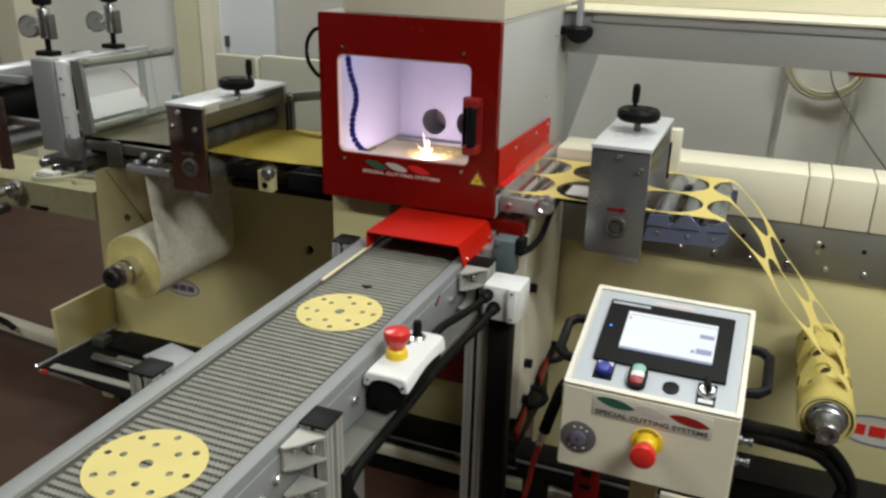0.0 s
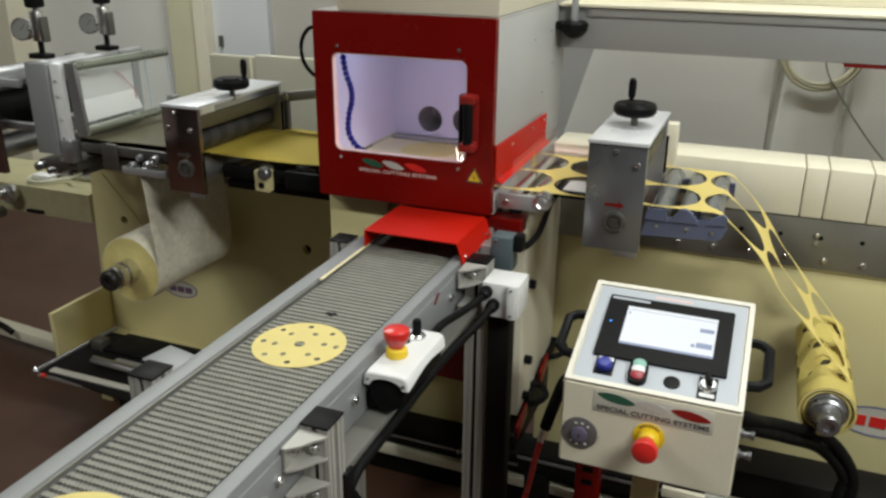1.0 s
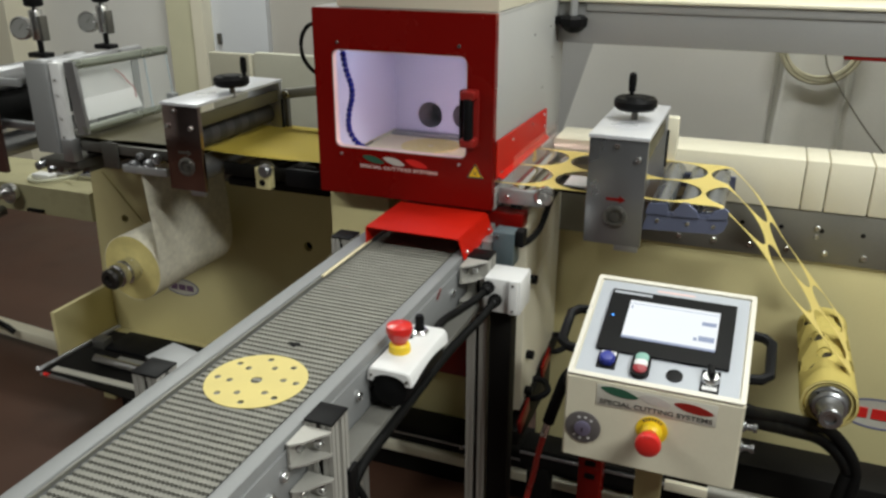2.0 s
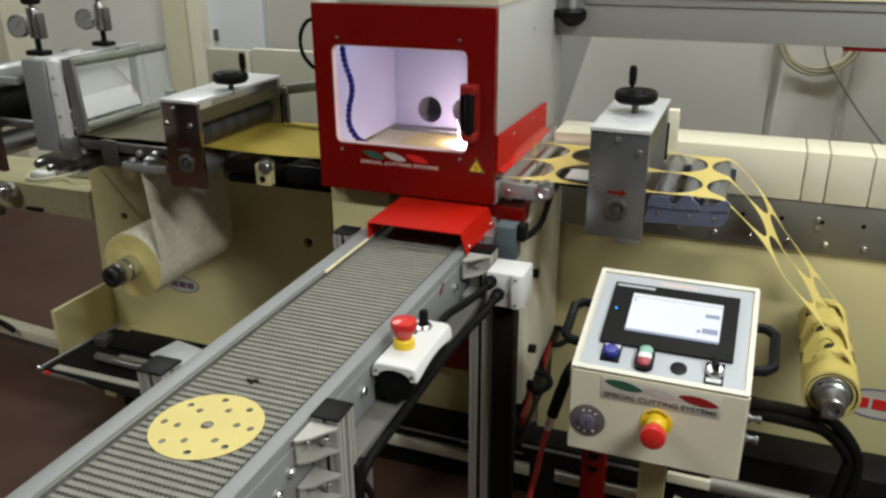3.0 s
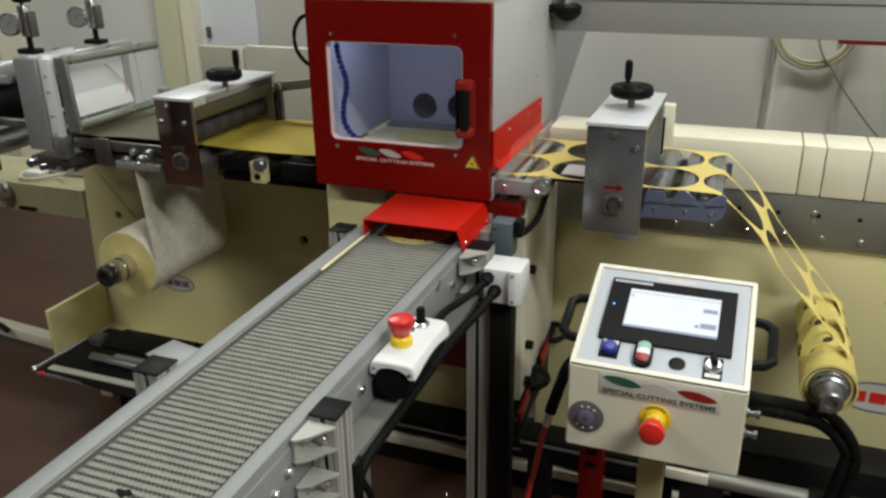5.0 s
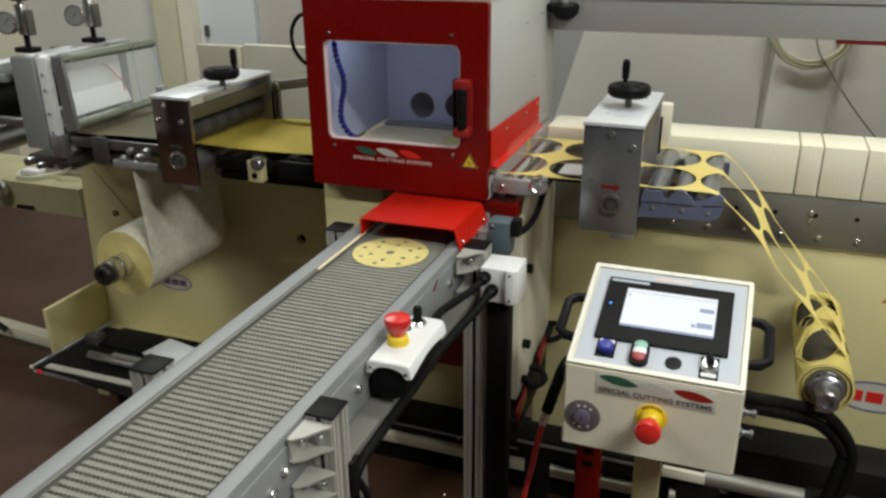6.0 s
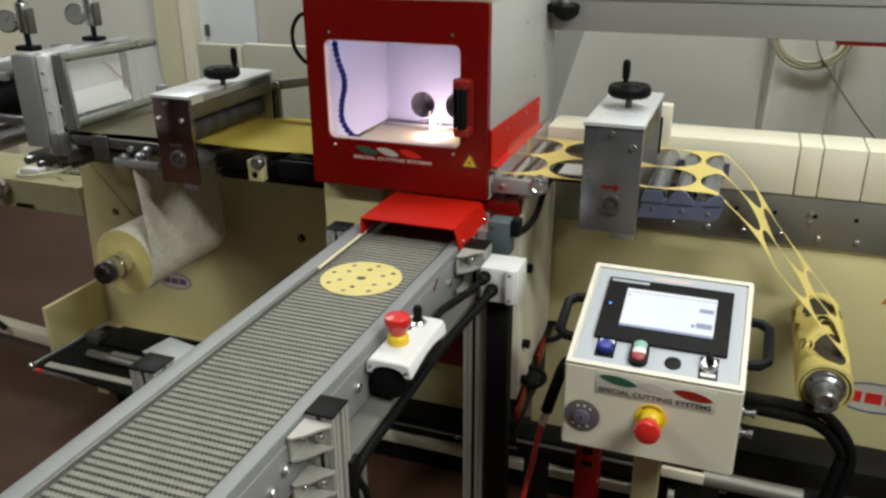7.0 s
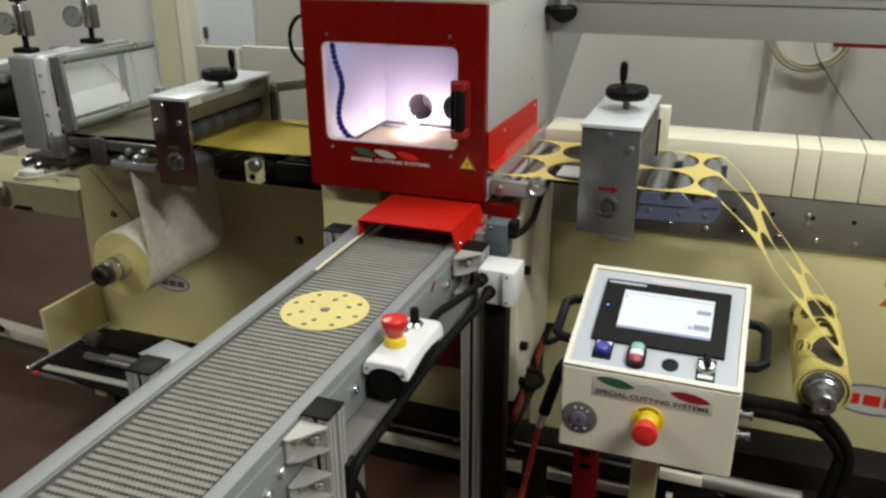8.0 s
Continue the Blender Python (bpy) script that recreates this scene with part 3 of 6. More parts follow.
def outfeed_guard():
    g = thing("outfeed_guard", (0.135, 0.8, 1.06), "bright red sheet-metal guard with an acrylic flap", "guard")
    bm = bmesh.new()
    plate(bm, [(0.588, 1.066), (1.0, 1.060), (1.0, 1.140), (0.990, 1.141), (0.588, 1.150)], [], 0.003, Matrix.Translation((0.131, 0, 0)) @ Matrix(((0, 0, 1, 0), (1, 0, 0, 0), (0, 1, 0, 0), (0, 0, 0, 1))))
    part("plate", bm, RED_BRIGHT, g)
    obm = bmesh.new()
    obox(obm, Matrix.Translation((0.1400, 0.795, 1.070)) @ Matrix.Rotation(radians(28), 4, "Y"), 0.014, 0.40, 0.003, 0.0008)
    part("flange", obm, RED_BRIGHT, g)
    box_part("acrylic_flap", (0.168, 0.171, 0.592, 0.96, 1.058, 1.118), ACRYLIC, g, 0.0006, "clear acrylic flap")
    bm = bmesh.new()
    m = Matrix.Translation((0.1725, 0, 0)) @ Matrix(((0, 0, 1, 0), (1, 0, 0, 0), (0, 1, 0, 0), (0, 0, 0, 1)))
    plate(bm, [(0.735, 1.072), (0.765, 1.072), (0.750, 1.100)], [[(0.740, 1.075), (0.760, 1.075), (0.750, 1.094)]], 0.0006, m)
    part("warning_sign", bm, YELLOW_PLASTIC, g)
    for y, z in ((0.62, 1.075), (0.70, 1.13), (0.86, 1.13), (0.97, 1.13), (0.97, 1.10)):
        bolt("screw", (0.134, y, z), (1, 0, 0), 0.0035, g)


outfeed_guard()


def segmented_hose():
    pts = curve_points([(-0.247, 0.635, 1.390), (-0.246, 0.635, 1.31), (-0.240, 0.635, 1.27), (-0.228, 0.635, 1.233), (-0.228, 0.635, 1.205), (-0.236, 0.635, 1.175), (-0.238, 0.635, 1.135), (-0.220, 0.635, 1.105), (-0.200, 0.645, 1.088), (-0.185, 0.66, 1.068)], 24)
    h = thing("segmented_hose", (-0.247, 0.635, 1.39), "blue segmented air hose hanging in the chamber", "hose")
    acc, last = 0.0, pts[0]
    for p, q in zip(pts, pts[1:]):
        acc += (q - p).length
        if acc > 0.0108:
            acc = 0
            bm = bmesh.new()
            d = (q - p).to_track_quat("Z", "Y").to_matrix().to_4x4()
            lathe(bm, Matrix.Translation(q) @ d, [(0.0038, -0.0058), (0.0062, -0.0038), (0.0074, 0.0), (0.0064, 0.0036), (0.0042, 0.0056)], 14)
            part("segment", bm, BLUE_HOSE, h)


segmented_hose()


# ---- web of abrasive paper ----
def web():
    w = thing("abrasive_web", (0, 0.79, 1.05), "yellow abrasive paper web running through the cutter", "paper web")
    bm = bmesh.new()
    nx, ny = 16, 10
    grid = [[bm.verts.new((-0.66 + 0.3675 * i / nx, Y0 + (Y1 - Y0) * j / ny, WEB_Z - 0.0075 * math.sin(math.pi * i / nx) * (0.55 + 0.45 * math.sin(math.pi * j / ny)))) for j in range(ny + 1)] for i in range(nx + 1)]
    for i in range(nx):
        for j in range(ny):
            bm.faces.new((grid[i][j], grid[i + 1][j], grid[i + 1][j + 1], grid[i][j + 1]))
    e = bmesh.ops.extrude_face_region(bm, geom=bm.faces[:])
    bmesh.ops.translate(bm, verts=[v for v in e["geom"] if isinstance(v, bmesh.types.BMVert)], vec=(0, 0, -0.0008))
    bmesh.ops.recalc_face_normals(bm, faces=bm.faces[:])
    part("infeed_sheet", bm, YELLOW_SHEET, w, "yellow abrasive side of the paper")
    box_part("chamber_sheet", (-0.2820, 0.0695, Y0, Y1, WEB_Z - 0.0022, WEB_Z - 0.0014), SHEET_CREAM, w, 0, "pale paper in the cutting chamber")
    bm = bmesh.new()
    plate(bm, [(-0.282, Y0 + 0.001), (-0.048, Y0 + 0.001), (-0.048, Y1 - 0.001), (-0.282, Y1 - 0.001)], [circle(-0.13, 0.866, 0.0755, 48)], 0.0006, Matrix.Translation((0, 0, WEB_Z - 0.0014)))
    feed = part("fresh_sheet", bm, SHEET_CREAM, w, "pale paper with a freshly cut disc opening")

    # the cut-out web runs flat over the idlers, then drops to the rewind roll, necking as it goes
    END, FLAT = 0.985, 0.588

    def drop(c):
        if c.x <= FLAT:
            return Vector((c.x, c.y, WEB_Z - 0.0008 + c.z))
        s = min(1.0, (c.x - FLAT) / (END - FLAT))
        front = Vector((0.590, Y0, WEB_Z - 0.0008)).lerp(Vector((0.8785, 0.640, 0.7260)), s)
        back = Vector((0.592, Y1, WEB_Z - 0.0008)).lerp(Vector((0.8790, 0.900, 0.7255)), s)
        p = front.lerp(back, (c.y - Y0) / (Y1 - Y0))
        return p + Vector((0.8, 0, 0.6)) * c.z + Vector((0.008, 0, 0.006)) * math.sin(math.pi * min(1, s * 2.2))

    def edge(y, rev):
        pts = [(0.070 + (END - 0.070) * i / 70, y) for i in range(71)]
        return pts[::-1] if rev else pts

    bm = bmesh.new()
    plate(bm, edge(Y0, False) + edge(Y1, True), [circle(x, y, 0.0757, 56) for x in (0.15, 0.31, 0.47, 0.63, 0.79) for y in (0.708, 0.864)]
          + [[(0.925 + 0.052 * math.cos(a), y + 0.0745 * math.sin(a)) for a in np.linspace(0, 2 * math.pi, 41)[:-1]] for y in (0.708, 0.864)], 0.0008, None, drop)
    part("waste_skeleton", bm, WEB_PALE, w, "yellow waste skeleton with round cut-outs")
    return feed


FEED = web()


def rewind_roll():
    cx, cz, rad = 0.843, 0.681, 0.0535
    r = thing("rewind_roll", (cx, 0.76, cz), "rewind roll of yellow waste skeleton on a chrome mandrel", "paper roll")
    # shade seen through the cut-outs is put into the core's near-black colour
    rod_part("core_winding", (cx, 0.615, cz), (cx, 0.93, cz), rad - 0.006, mat("painted_shade_winding", (0.03, 0.022, 0.010), 0.8, vary=0.2, scale=20), r, "inner layers painted dark for the shade inside the roll", seg=40)
    paper = mat("dusty_yellow_paper", (0.50, 0.405, 0.11), 0.75, vary=0.1, scale=12, bump=0.06)
    rng = random.Random(11)
    for layer, radius in enumerate((rad - 0.0035, rad)):
        def wrap(c):
            a = c.x / rad
            return Vector((cx + (radius + c.z) * math.cos(a), c.y, cz + (radius + c.z) * math.sin(a)))

        circ, nn = 2 * math.pi * rad, 60
        outer = [(circ * 0.99 * i / nn, 0.578) for i in range(nn + 1)] + [(circ * 0.99 * i / nn, 0.935) for i in range(nn, -1, -1)]
        holes = []
        for k in range(5):
            for row, y in enumerate((0.690, 0.776, 0.868)):
                if k == 3 and row != 1:
                    continue
                u = circ * (k + 0.5 + 0.18 * (row - 1)) / 5.05 + layer * 0.008 + rng.uniform(-0.002, 0.002)
                v = y + (0.010 if layer else -0.004) + rng.uniform(-0.003, 0.003)
                holes.append([(u + 0.0155 * math.cos(a), v + 0.0245 * math.sin(a)) for a in np.linspace(0, 2 * math.pi, 25)[:-1] if 0.004 < u + 0.0155 * math.cos(a) < circ * 0.985])
        bm = bmesh.new()
        plate(bm, outer, holes, 0.0010, None, wrap)
        part("paper_layer", bm, paper, r, "turn of yellow paper with cut-outs")
    bm = bmesh.new()
    lathe(bm, Matrix.Translation((cx, 0.588, cz)) @ Matrix.Rotation(radians(90), 4, "X"), [(0.0530, 0), (0.0530, 0.010), (0.0500, 0.011), (0.0490, 0.002), (0.0450, 0.001), (0.0440, 0.007), (0.0410, 0.007), (0.0400, -0.004), (0.02, -0.004)], 48)
    part("roll_face", bm, ROLL_FACE, r, "yellow wound edge")
    bm = bmesh.new()
    lathe(bm, Matrix.Translation((cx, 0.592, cz)) @ Matrix.Rotation(radians(90), 4, "X"), [(0.0370, 0.0), (0.0370, 0.010), (0.0355, 0.012), (0.0335, 0.0125), (0.0345, 0.015), (0.0345, 0.026), (0.0300, 0.030)], 36)
    part("mandrel", bm, PLATE_STEEL, r, "dull steel chuck")
    for k in range(6):
        a = math.radians(60 * k + 14)
        rod_part("grub_screw", (cx + 0.0335 * math.cos(a), 0.571, cz + 0.0335 * math.sin(a)), (cx + 0.0356 * math.cos(a), 0.571, cz + 0.0356 * math.sin(a)), 0.0035, BLACK, r, seg=10)
    bm = bmesh.new()
    lathe(bm, Matrix.Translation((cx, 0.563, cz)) @ Matrix.Rotation(radians(90), 4, "X"), [(0.0270, 0.0), (0.0255, 0.006), (0.0225, 0.014), (0.0215, 0.020), (0.0225, 0.026), (0.0225, 0.040), (0.0200, 0.043), (0.0120, 0.043), (0.0115, 0.036), (0.004, 0.036)], 32)
    part("shaft_end", bm, PLATE_STEEL, r, "dull steel shaft end")
    rod_part("shaft", (cx, 0.62, cz), (cx, 1.01, cz), 0.02, STEEL, r)
    return r


ROLL = rewind_roll()


def unwind_roll():
    r = thing("unwind_roll", (-0.905, 0.78, 0.697), "large roll of abrasive paper on a chrome air shaft", "paper roll")
    rod_part("winding", (-0.905, 0.60, 0.697), (-0.905, 0.93, 0.697), 0.094, PAPER, r, "mottled grey paper side", seg=56)
    bm = bmesh.new()
    lathe(bm, Matrix.Translation((-0.905, 0.6005, 0.697)) @ Matrix.Rotation(radians(90), 4, "X"), [(0.093, 0), (0.092, 0.0012), (0.050, 0.0012), (0.049, 0.0015), (0.02, 0.0015)], 56)
    part("roll_face", bm, ROLL_FACE, r, "yellow wound edge")
    bm = bmesh.new()
    lathe(bm, Matrix.Translation((-0.905, 0.60, 0.697)) @ Matrix.Rotation(radians(90), 4, "X"), [(0.034, 0), (0.034, 0.030), (0.028, 0.032), (0.028, 0.038), (0.032, 0.040), (0.032, 0.060), (0.026, 0.064)], 32)
    part("chuck", bm, CHROME, r, "chrome chuck")
    bm = bmesh.new()
    lathe(bm, Matrix.Translation((-0.905, 0.536, 0.697)) @ Matrix.Rotation(radians(90), 4, "X"), [(0.027, 0), (0.029, 0.004), (0.029, 0.020), (0.024, 0.026), (0.013, 0.026), (0.012, 0.018)], 28)
    part("end_knob", bm, mat("blackened_steel", (0.045, 0.042, 0.04), 0.35, 0.7), r, "blackened end knob")
    rod_part("shaft", (-0.905, 0.60, 0.697), (-0.905, 1.01, 0.697), 0.025, STEEL, r)
    bm = bmesh.new()
    pts = [(-0.811, 0.697), (-0.812, 0.78), (-0.822, 0.90), (-0.830, 0.985)]
    line = [(p.x, p.y) for p in curve_points([(x, z, 0) for x, z in pts], 6)]
    for (xa, za), (xb, zb) in zip(line, line[1:]):
        vs = [bm.verts.new(c) for c in ((xa, 0.60, za), (xa, 0.93, za), (xb, 0.93, zb), (xb, 0.60, zb))]
        bm.faces.new(vs)
    bmesh.ops.remove_doubles(bm, verts=bm.verts[:], dist=0.0003)
    e = bmesh.ops.extrude_face_region(bm, geom=bm.faces[:])
    bmesh.ops.translate(bm, verts=[v for v in e["geom"] if isinstance(v, bmesh.types.BMVert)], vec=(0.001, 0, 0))
    bmesh.ops.recalc_face_normals(bm, faces=bm.faces[:])
    part("rising_web", bm, PAPER, r, "mottled grey paper rising from the roll")


unwind_roll()


# ---- nip stands with hand wheels ----
def hand_wheel(parent, x, y, z, r, ang):
    bm = bmesh.new()
    lathe(bm, Matrix.Translation((x, y, z)), [(r * 0.30, -0.012), (r * 0.34, -0.004), (r * 0.86, -0.010), (r, -0.004), (r, 0.008), (r * 0.9, 0.014), (r * 0.5, 0.010), (r * 0.42, 0.015), (r * 0.2, 0.016)], 32)
    w = part("hand_wheel", bm, BLACK, parent, "black hand wheel")
    hx, hy = x + 0.74 * r * math.cos(radians(ang)), y + 0.74 * r * math.sin(radians(ang))
    bm = bmesh.new()
    lathe(bm, Matrix.Translation((hx, hy, z + 0.010)), [(0.0045, 0), (0.0045, 0.008), (0.0075, 0.012), (0.0085, 0.034), (0.0075, 0.046), (0.004, 0.050)], 16)
    part("crank_grip", bm, BLACK, w)
    rod_part("spindle", (x, y, z - 0.040), (x, y, z - 0.008), 0.007, DARK_STEEL, parent)


def nip_stand(name, label, x0, x1, y0, y1, z0, z1, plate_mat, wheel, screws):
    s = thing(name, ((x0 + x1) / 2, (y0 + y1) / 2, z0), label, "roller stand")
    cx = (x0 + x1) / 2
    box_part("front_plate", (x0, x1, y0, y0 + 0.012, z0, z1), plate_mat, s, 0.0015, "polished steel front plate")
    box_part("front_foot", (cx + 0.006, x1 - 0.004, y0 + 0.001, y0 + 0.011, z0 - 0.012, z0 + 0.001), STEEL, s, 0.001)
    box_part("rear_plate", (x0, x1, y1 - 0.012, y1, z0, z1), STEEL, s, 0.0015)
    box_part("top_plate", (x0 - 0.002, x1 + 0.002, y0 - 0.004, y1 + 0.002, z1 + 0.0005, z1 + 0.0085), PALE_TOP, s, 0.0015, "pale aluminium top plate")
    # black strip added in place of the dark slot by the rear plate
    box_part("dark_slot_strip", (x1 + 0.0005, x1 + 0.005, y1 - 0.011, y1 - 0.002, z1 - 0.130, z1 - 0.045), BLACK, s, 0.001, "black strip standing in for a dark slot")
    rod_part("upper_roller", (cx, y0 + 0.013, z1 - 0.085), (cx, y1 - 0.013, z1 - 0.085), 0.030, mat("dark_roller", (0.055, 0.052, 0.055), 0.5, scale=12), s, "dark rubber roller", seg=32)
    for k in range(4):
        ya = y0 + 0.05 + 0.062 * k
        rod_part("roller_band", (cx, ya, z1 - 0.085), (cx, ya + 0.028, z1 - 0.085), 0.0308, mat("roller_grey", (0.030, 0.029, 0.030), 0.5, scale=12), s, "grey roller band", seg=32)
    rod_part("lower_roller", (cx, y0 + 0.013, z1 - 0.168), (cx, y1 - 0.013, z1 - 0.168), 0.030, STEEL, s, "steel roller", seg=32)
    box_part("tie_bar", (x1 - 0.018, x1 - 0.004, y0 + 0.0125, y1 - 0.0125, z1 - 0.050, z1 - 0.020), OLIVE, s, 0.002)
    box_part("tie_bar", (x0 + 0.004, x0 + 0.018, y0 + 0.0125, y1 - 0.0125, z0 + 0.010, z0 + 0.03), DARK_STEEL, s, 0.002)
    for sx, sz in screws:
        bolt("plate_screw", (sx, y0, sz), (0, -1, 0), 0.0062, s)
    # bearing seat
    bm = bmesh.new()
    lathe(bm, Matrix.Translation((cx + 0.004, y0, z0 + 0.061)) @ Matrix.Rotation(radians(90), 4, "X"), [(0.023, 0), (0.023, 0.004), (0.019, 0.006), (0.015, 0.006), (0.014, 0.002), (0.008, 0.002), (0.008, 0.007), (0.004, 0.007)], 28)
    part("bearing", bm, DARK_STEEL, s, "dark round bearing seat")
    for k in range(4):
        a = radians(45 + 90 * k)
        bolt("bearing_screw", (cx + 0.004 + 0.019 * math.cos(a), y0 - 0.004, z0 + 0.061 + 0.019 * math.sin(a)), (0, -1, 0), 0.0028, s)
    ax, az = cx + 0.003, z0 + 0.096
    bm = bmesh.new()
    plate(bm, [(ax - 0.020, az - 0.003), (ax + 0.006, az - 0.003), (ax + 0.006, az - 0.008), (ax + 0.019, az), (ax + 0.006, az + 0.008), (ax + 0.006, az + 0.003), (ax - 0.020, az + 0.003)], [], 0.0006, front_at(0, y0 - 0.0002, 0))
    part("direction_arrow", bm, RED if x0 > 0 else DARK_STEEL, s, "stuck-on direction arrow")
    # mounting to the machine frame
    box_part("mount", (x0 + 0.01, x1 - 0.01, y1, 1.0, z0 + 0.01, z0 + 0.06), STEEL, s, 0.002)
    hand_wheel(s, *wheel)
    return s


nip_stand("nip_stand", "steel outfeed nip stand with a black hand wheel", 0.333, 0.447, 0.555, 0.875, 0.968, 1.185, PLATE_STEEL, (0.394, 0.705, 1.226, 0.044, 115),
          ((0.388, 1.172), (0.430, 1.148)))
# the steel colour holds the red of the reflected floor
nip_stand("nip_stand", "steel infeed nip stand with a black hand wheel", -0.700, -0.596, 0.556, 0.925, 0.962, 1.171, mat("floor_tinted_mirror_steel", (0.33, 0.25, 0.24), 0.14, 1.0, vary=0.1), (-0.600, 0.705, 1.208, 0.044, 40),
          ((-0.665, 1.158), (-0.620, 1.120), (-0.690, 1.12)))


def outfeed_rollers():
    s = thing("outfeed_roller_rack", (0.53, 0.63, 0.98), "bright aluminium rack of idle rollers under the web", "roller rack")
    bm = bmesh.new()
    plate(bm, [(0.440, 0.984), (0.588, 0.992), (0.600, 1.000), (0.606, 1.018), (0.603, 1.032), (0.450, 1.026)], [], 0.008, front_at(0, 0.633, 0))
    part("front_bar", bm, BLUE_ALU, s, "blue anodised side bar")
    box_part("rear_bar", (0.448, 0.606, 0.955, 0.963, 0.986, 1.022), BLUE_ALU, s, 0.001)
    for x in (0.470, 0.528, 0.572):
        r = 0.0225
        rod_part("roller", (x, 0.640, WEB_Z - 0.002 - r), (x, 0.950, WEB_Z - 0.002 - r), r, ROLLER_GREY, s, "ground steel idle roller", seg=28)
        bm = bmesh.new()
        lathe(bm, Matrix.Translation((x, 0.640, WEB_Z - 0.002 - r)) @ Matrix.Rotation(radians(90), 4, "X"), [(r * 0.85, 0), (r * 0.85, 0.002), (r * 0.5, 0.003), (r * 0.45, 0.006), (r * 0.2, 0.006)], 24)
        part("roller_hub", bm, CHROME, s, "bright roller end")
    for outline in ([(0.444, 1.020), (0.492, 1.020), (0.486, 1.046), (0.450, 1.044)],
                    [(0.496, 1.020), (0.552, 1.022), (0.545, 1.036), (0.528, 1.052), (0.516, 1.052), (0.503, 1.036)],
                    [(0.566, 1.022), (0.604, 1.026), (0.606, 1.044), (0.596, 1.050), (0.578, 1.040)]):
        bm = bmesh.new()
        plate(bm, outline, [], 0.004, front_at(0, 0.6248, 0))
        bmesh.ops.bevel(bm, geom=[e for e in bm.edges if len(e.link_faces) == 2 and e.calc_face_angle() > 1.2], offset=0.0008, segments=1, affect="EDGES")
        part("bearing_lug", bm, BLUE_ALU, s, "blue anodised bearing lug")
    for x in (0.470, 0.530, 0.580):
        bolt("screw", (x, 0.625, 1.008), (0, -1, 0), 0.0042, s)
    box_part("arm", (0.448, 0.470, 0.963, 0.99, 0.99, 1.02), ALU, s, 0.001)
    # short rollers beside the cabinet
    t = thing("exit_roller_rack", (0.22, 0.62, 1.03), "aluminium exit roller bracket beside the cutter", "roller rack")
    box_part("front_bar", (0.134, 0.236, 0.604, 0.616, 1.010, 1.044), ALU, t, 0.003, "bright aluminium side bar")
    box_part("rear_bar", (0.148, 0.300, 0.955, 0.965, 1.015, 1.045), ALU, t, 0.002)
    for x in (0.165, 0.215):
        rod_part("roller", (x, 0.616, 1.031), (x, 0.955, 1.031), 0.0165, CHROME, t, "bright idle roller", seg=28)
    for x, r in ((0.155, 0.006), (0.236, 0.0205)):
        bm = bmesh.new()
        lathe(bm, Matrix.Translation((x, 0.604, 1.027 if r < 0.01 else 1.037)) @ Matrix.Rotation(radians(90), 4, "X"), [(r, -0.010), (r, 0.004), (r * 0.8, 0.006), (r * 0.65, 0.003), (r * 0.3, 0.003), (r * 0.25, 0.007), (r * 0.1, 0.007)], 24)
        part("end_cap", bm, CHROME, t)
    box_part("black_stop", (0.24, 0.33, 0.665, 0.76, 1.030, 1.043), BLACK, t, 0.003, "black stop plate")
    box_part("white_stop", (0.26, 0.335, 0.672, 0.75, 1.0435, 1.0475), WHITE_PLASTIC, t, 0.001, "white stop plate")
    box_part("pad", (0.160, 0.185, 0.608, 0.63, 0.999, 1.011), BLACK, t, 0.002)
    box_part("rear_stop", (0.436, 0.464, 0.945, 0.976, 1.050, 1.152), CREAM_LIGHT, t, 0.002, "cream rear stop")
    # small pieces left of the cabinet
    u = thing("infeed_roller_rack", (-0.42, 0.63, 1.0), "cream and black infeed roller bracket under the sheet", "roller rack")
    box_part("bearing_block", (-0.492, -0.452, 0.615, 0.640, 0.968, 1.022), CREAM, u, 0.003, "cream bearing block")
    for z in (0.985, 1.012):
        rod_part("block_hole", (-0.472, 0.613, z), (-0.472, 0.620, z), 0.008, BLACK, u, seg=16)
    rod_part("roller", (-0.472, 0.640, 1.016), (-0.472, 0.945, 1.016), 0.022, DARK_STEEL, u, "dark roller", seg=28)
    rod_part("roller", (-0.350, 0.640, 1.016), (-0.350, 0.945, 1.016), 0.022, DARK_STEEL, u, "dark roller", seg=28)
    box_part("side_bar", (-0.60, -0.295, 0.640, 0.652, 0.985, 1.018), BLACK_FRAME, u, 0.002, "black side bar")
    bm = bmesh.new()
    lathe(bm, Matrix.Translation((-0.455, 0.612, 1.020)) @ Matrix.Rotation(radians(90), 4, "X"), [(0.016, 0), (0.016, 0.014), (0.012, 0.018), (0.005, 0.018)], 20)
    part("chrome_cap", bm, PLATE_STEEL, u)
    box_part("black_block", (-0.405, -0.31, 0.612, 0.639, 0.985, 1.030), BLACK, u, 0.004)
    box_part("apron", (-0.60, -0.292, 0.653, 0.96, 0.955, 0.975), BLACK_FRAME, u, 0.002)


outfeed_rollers()


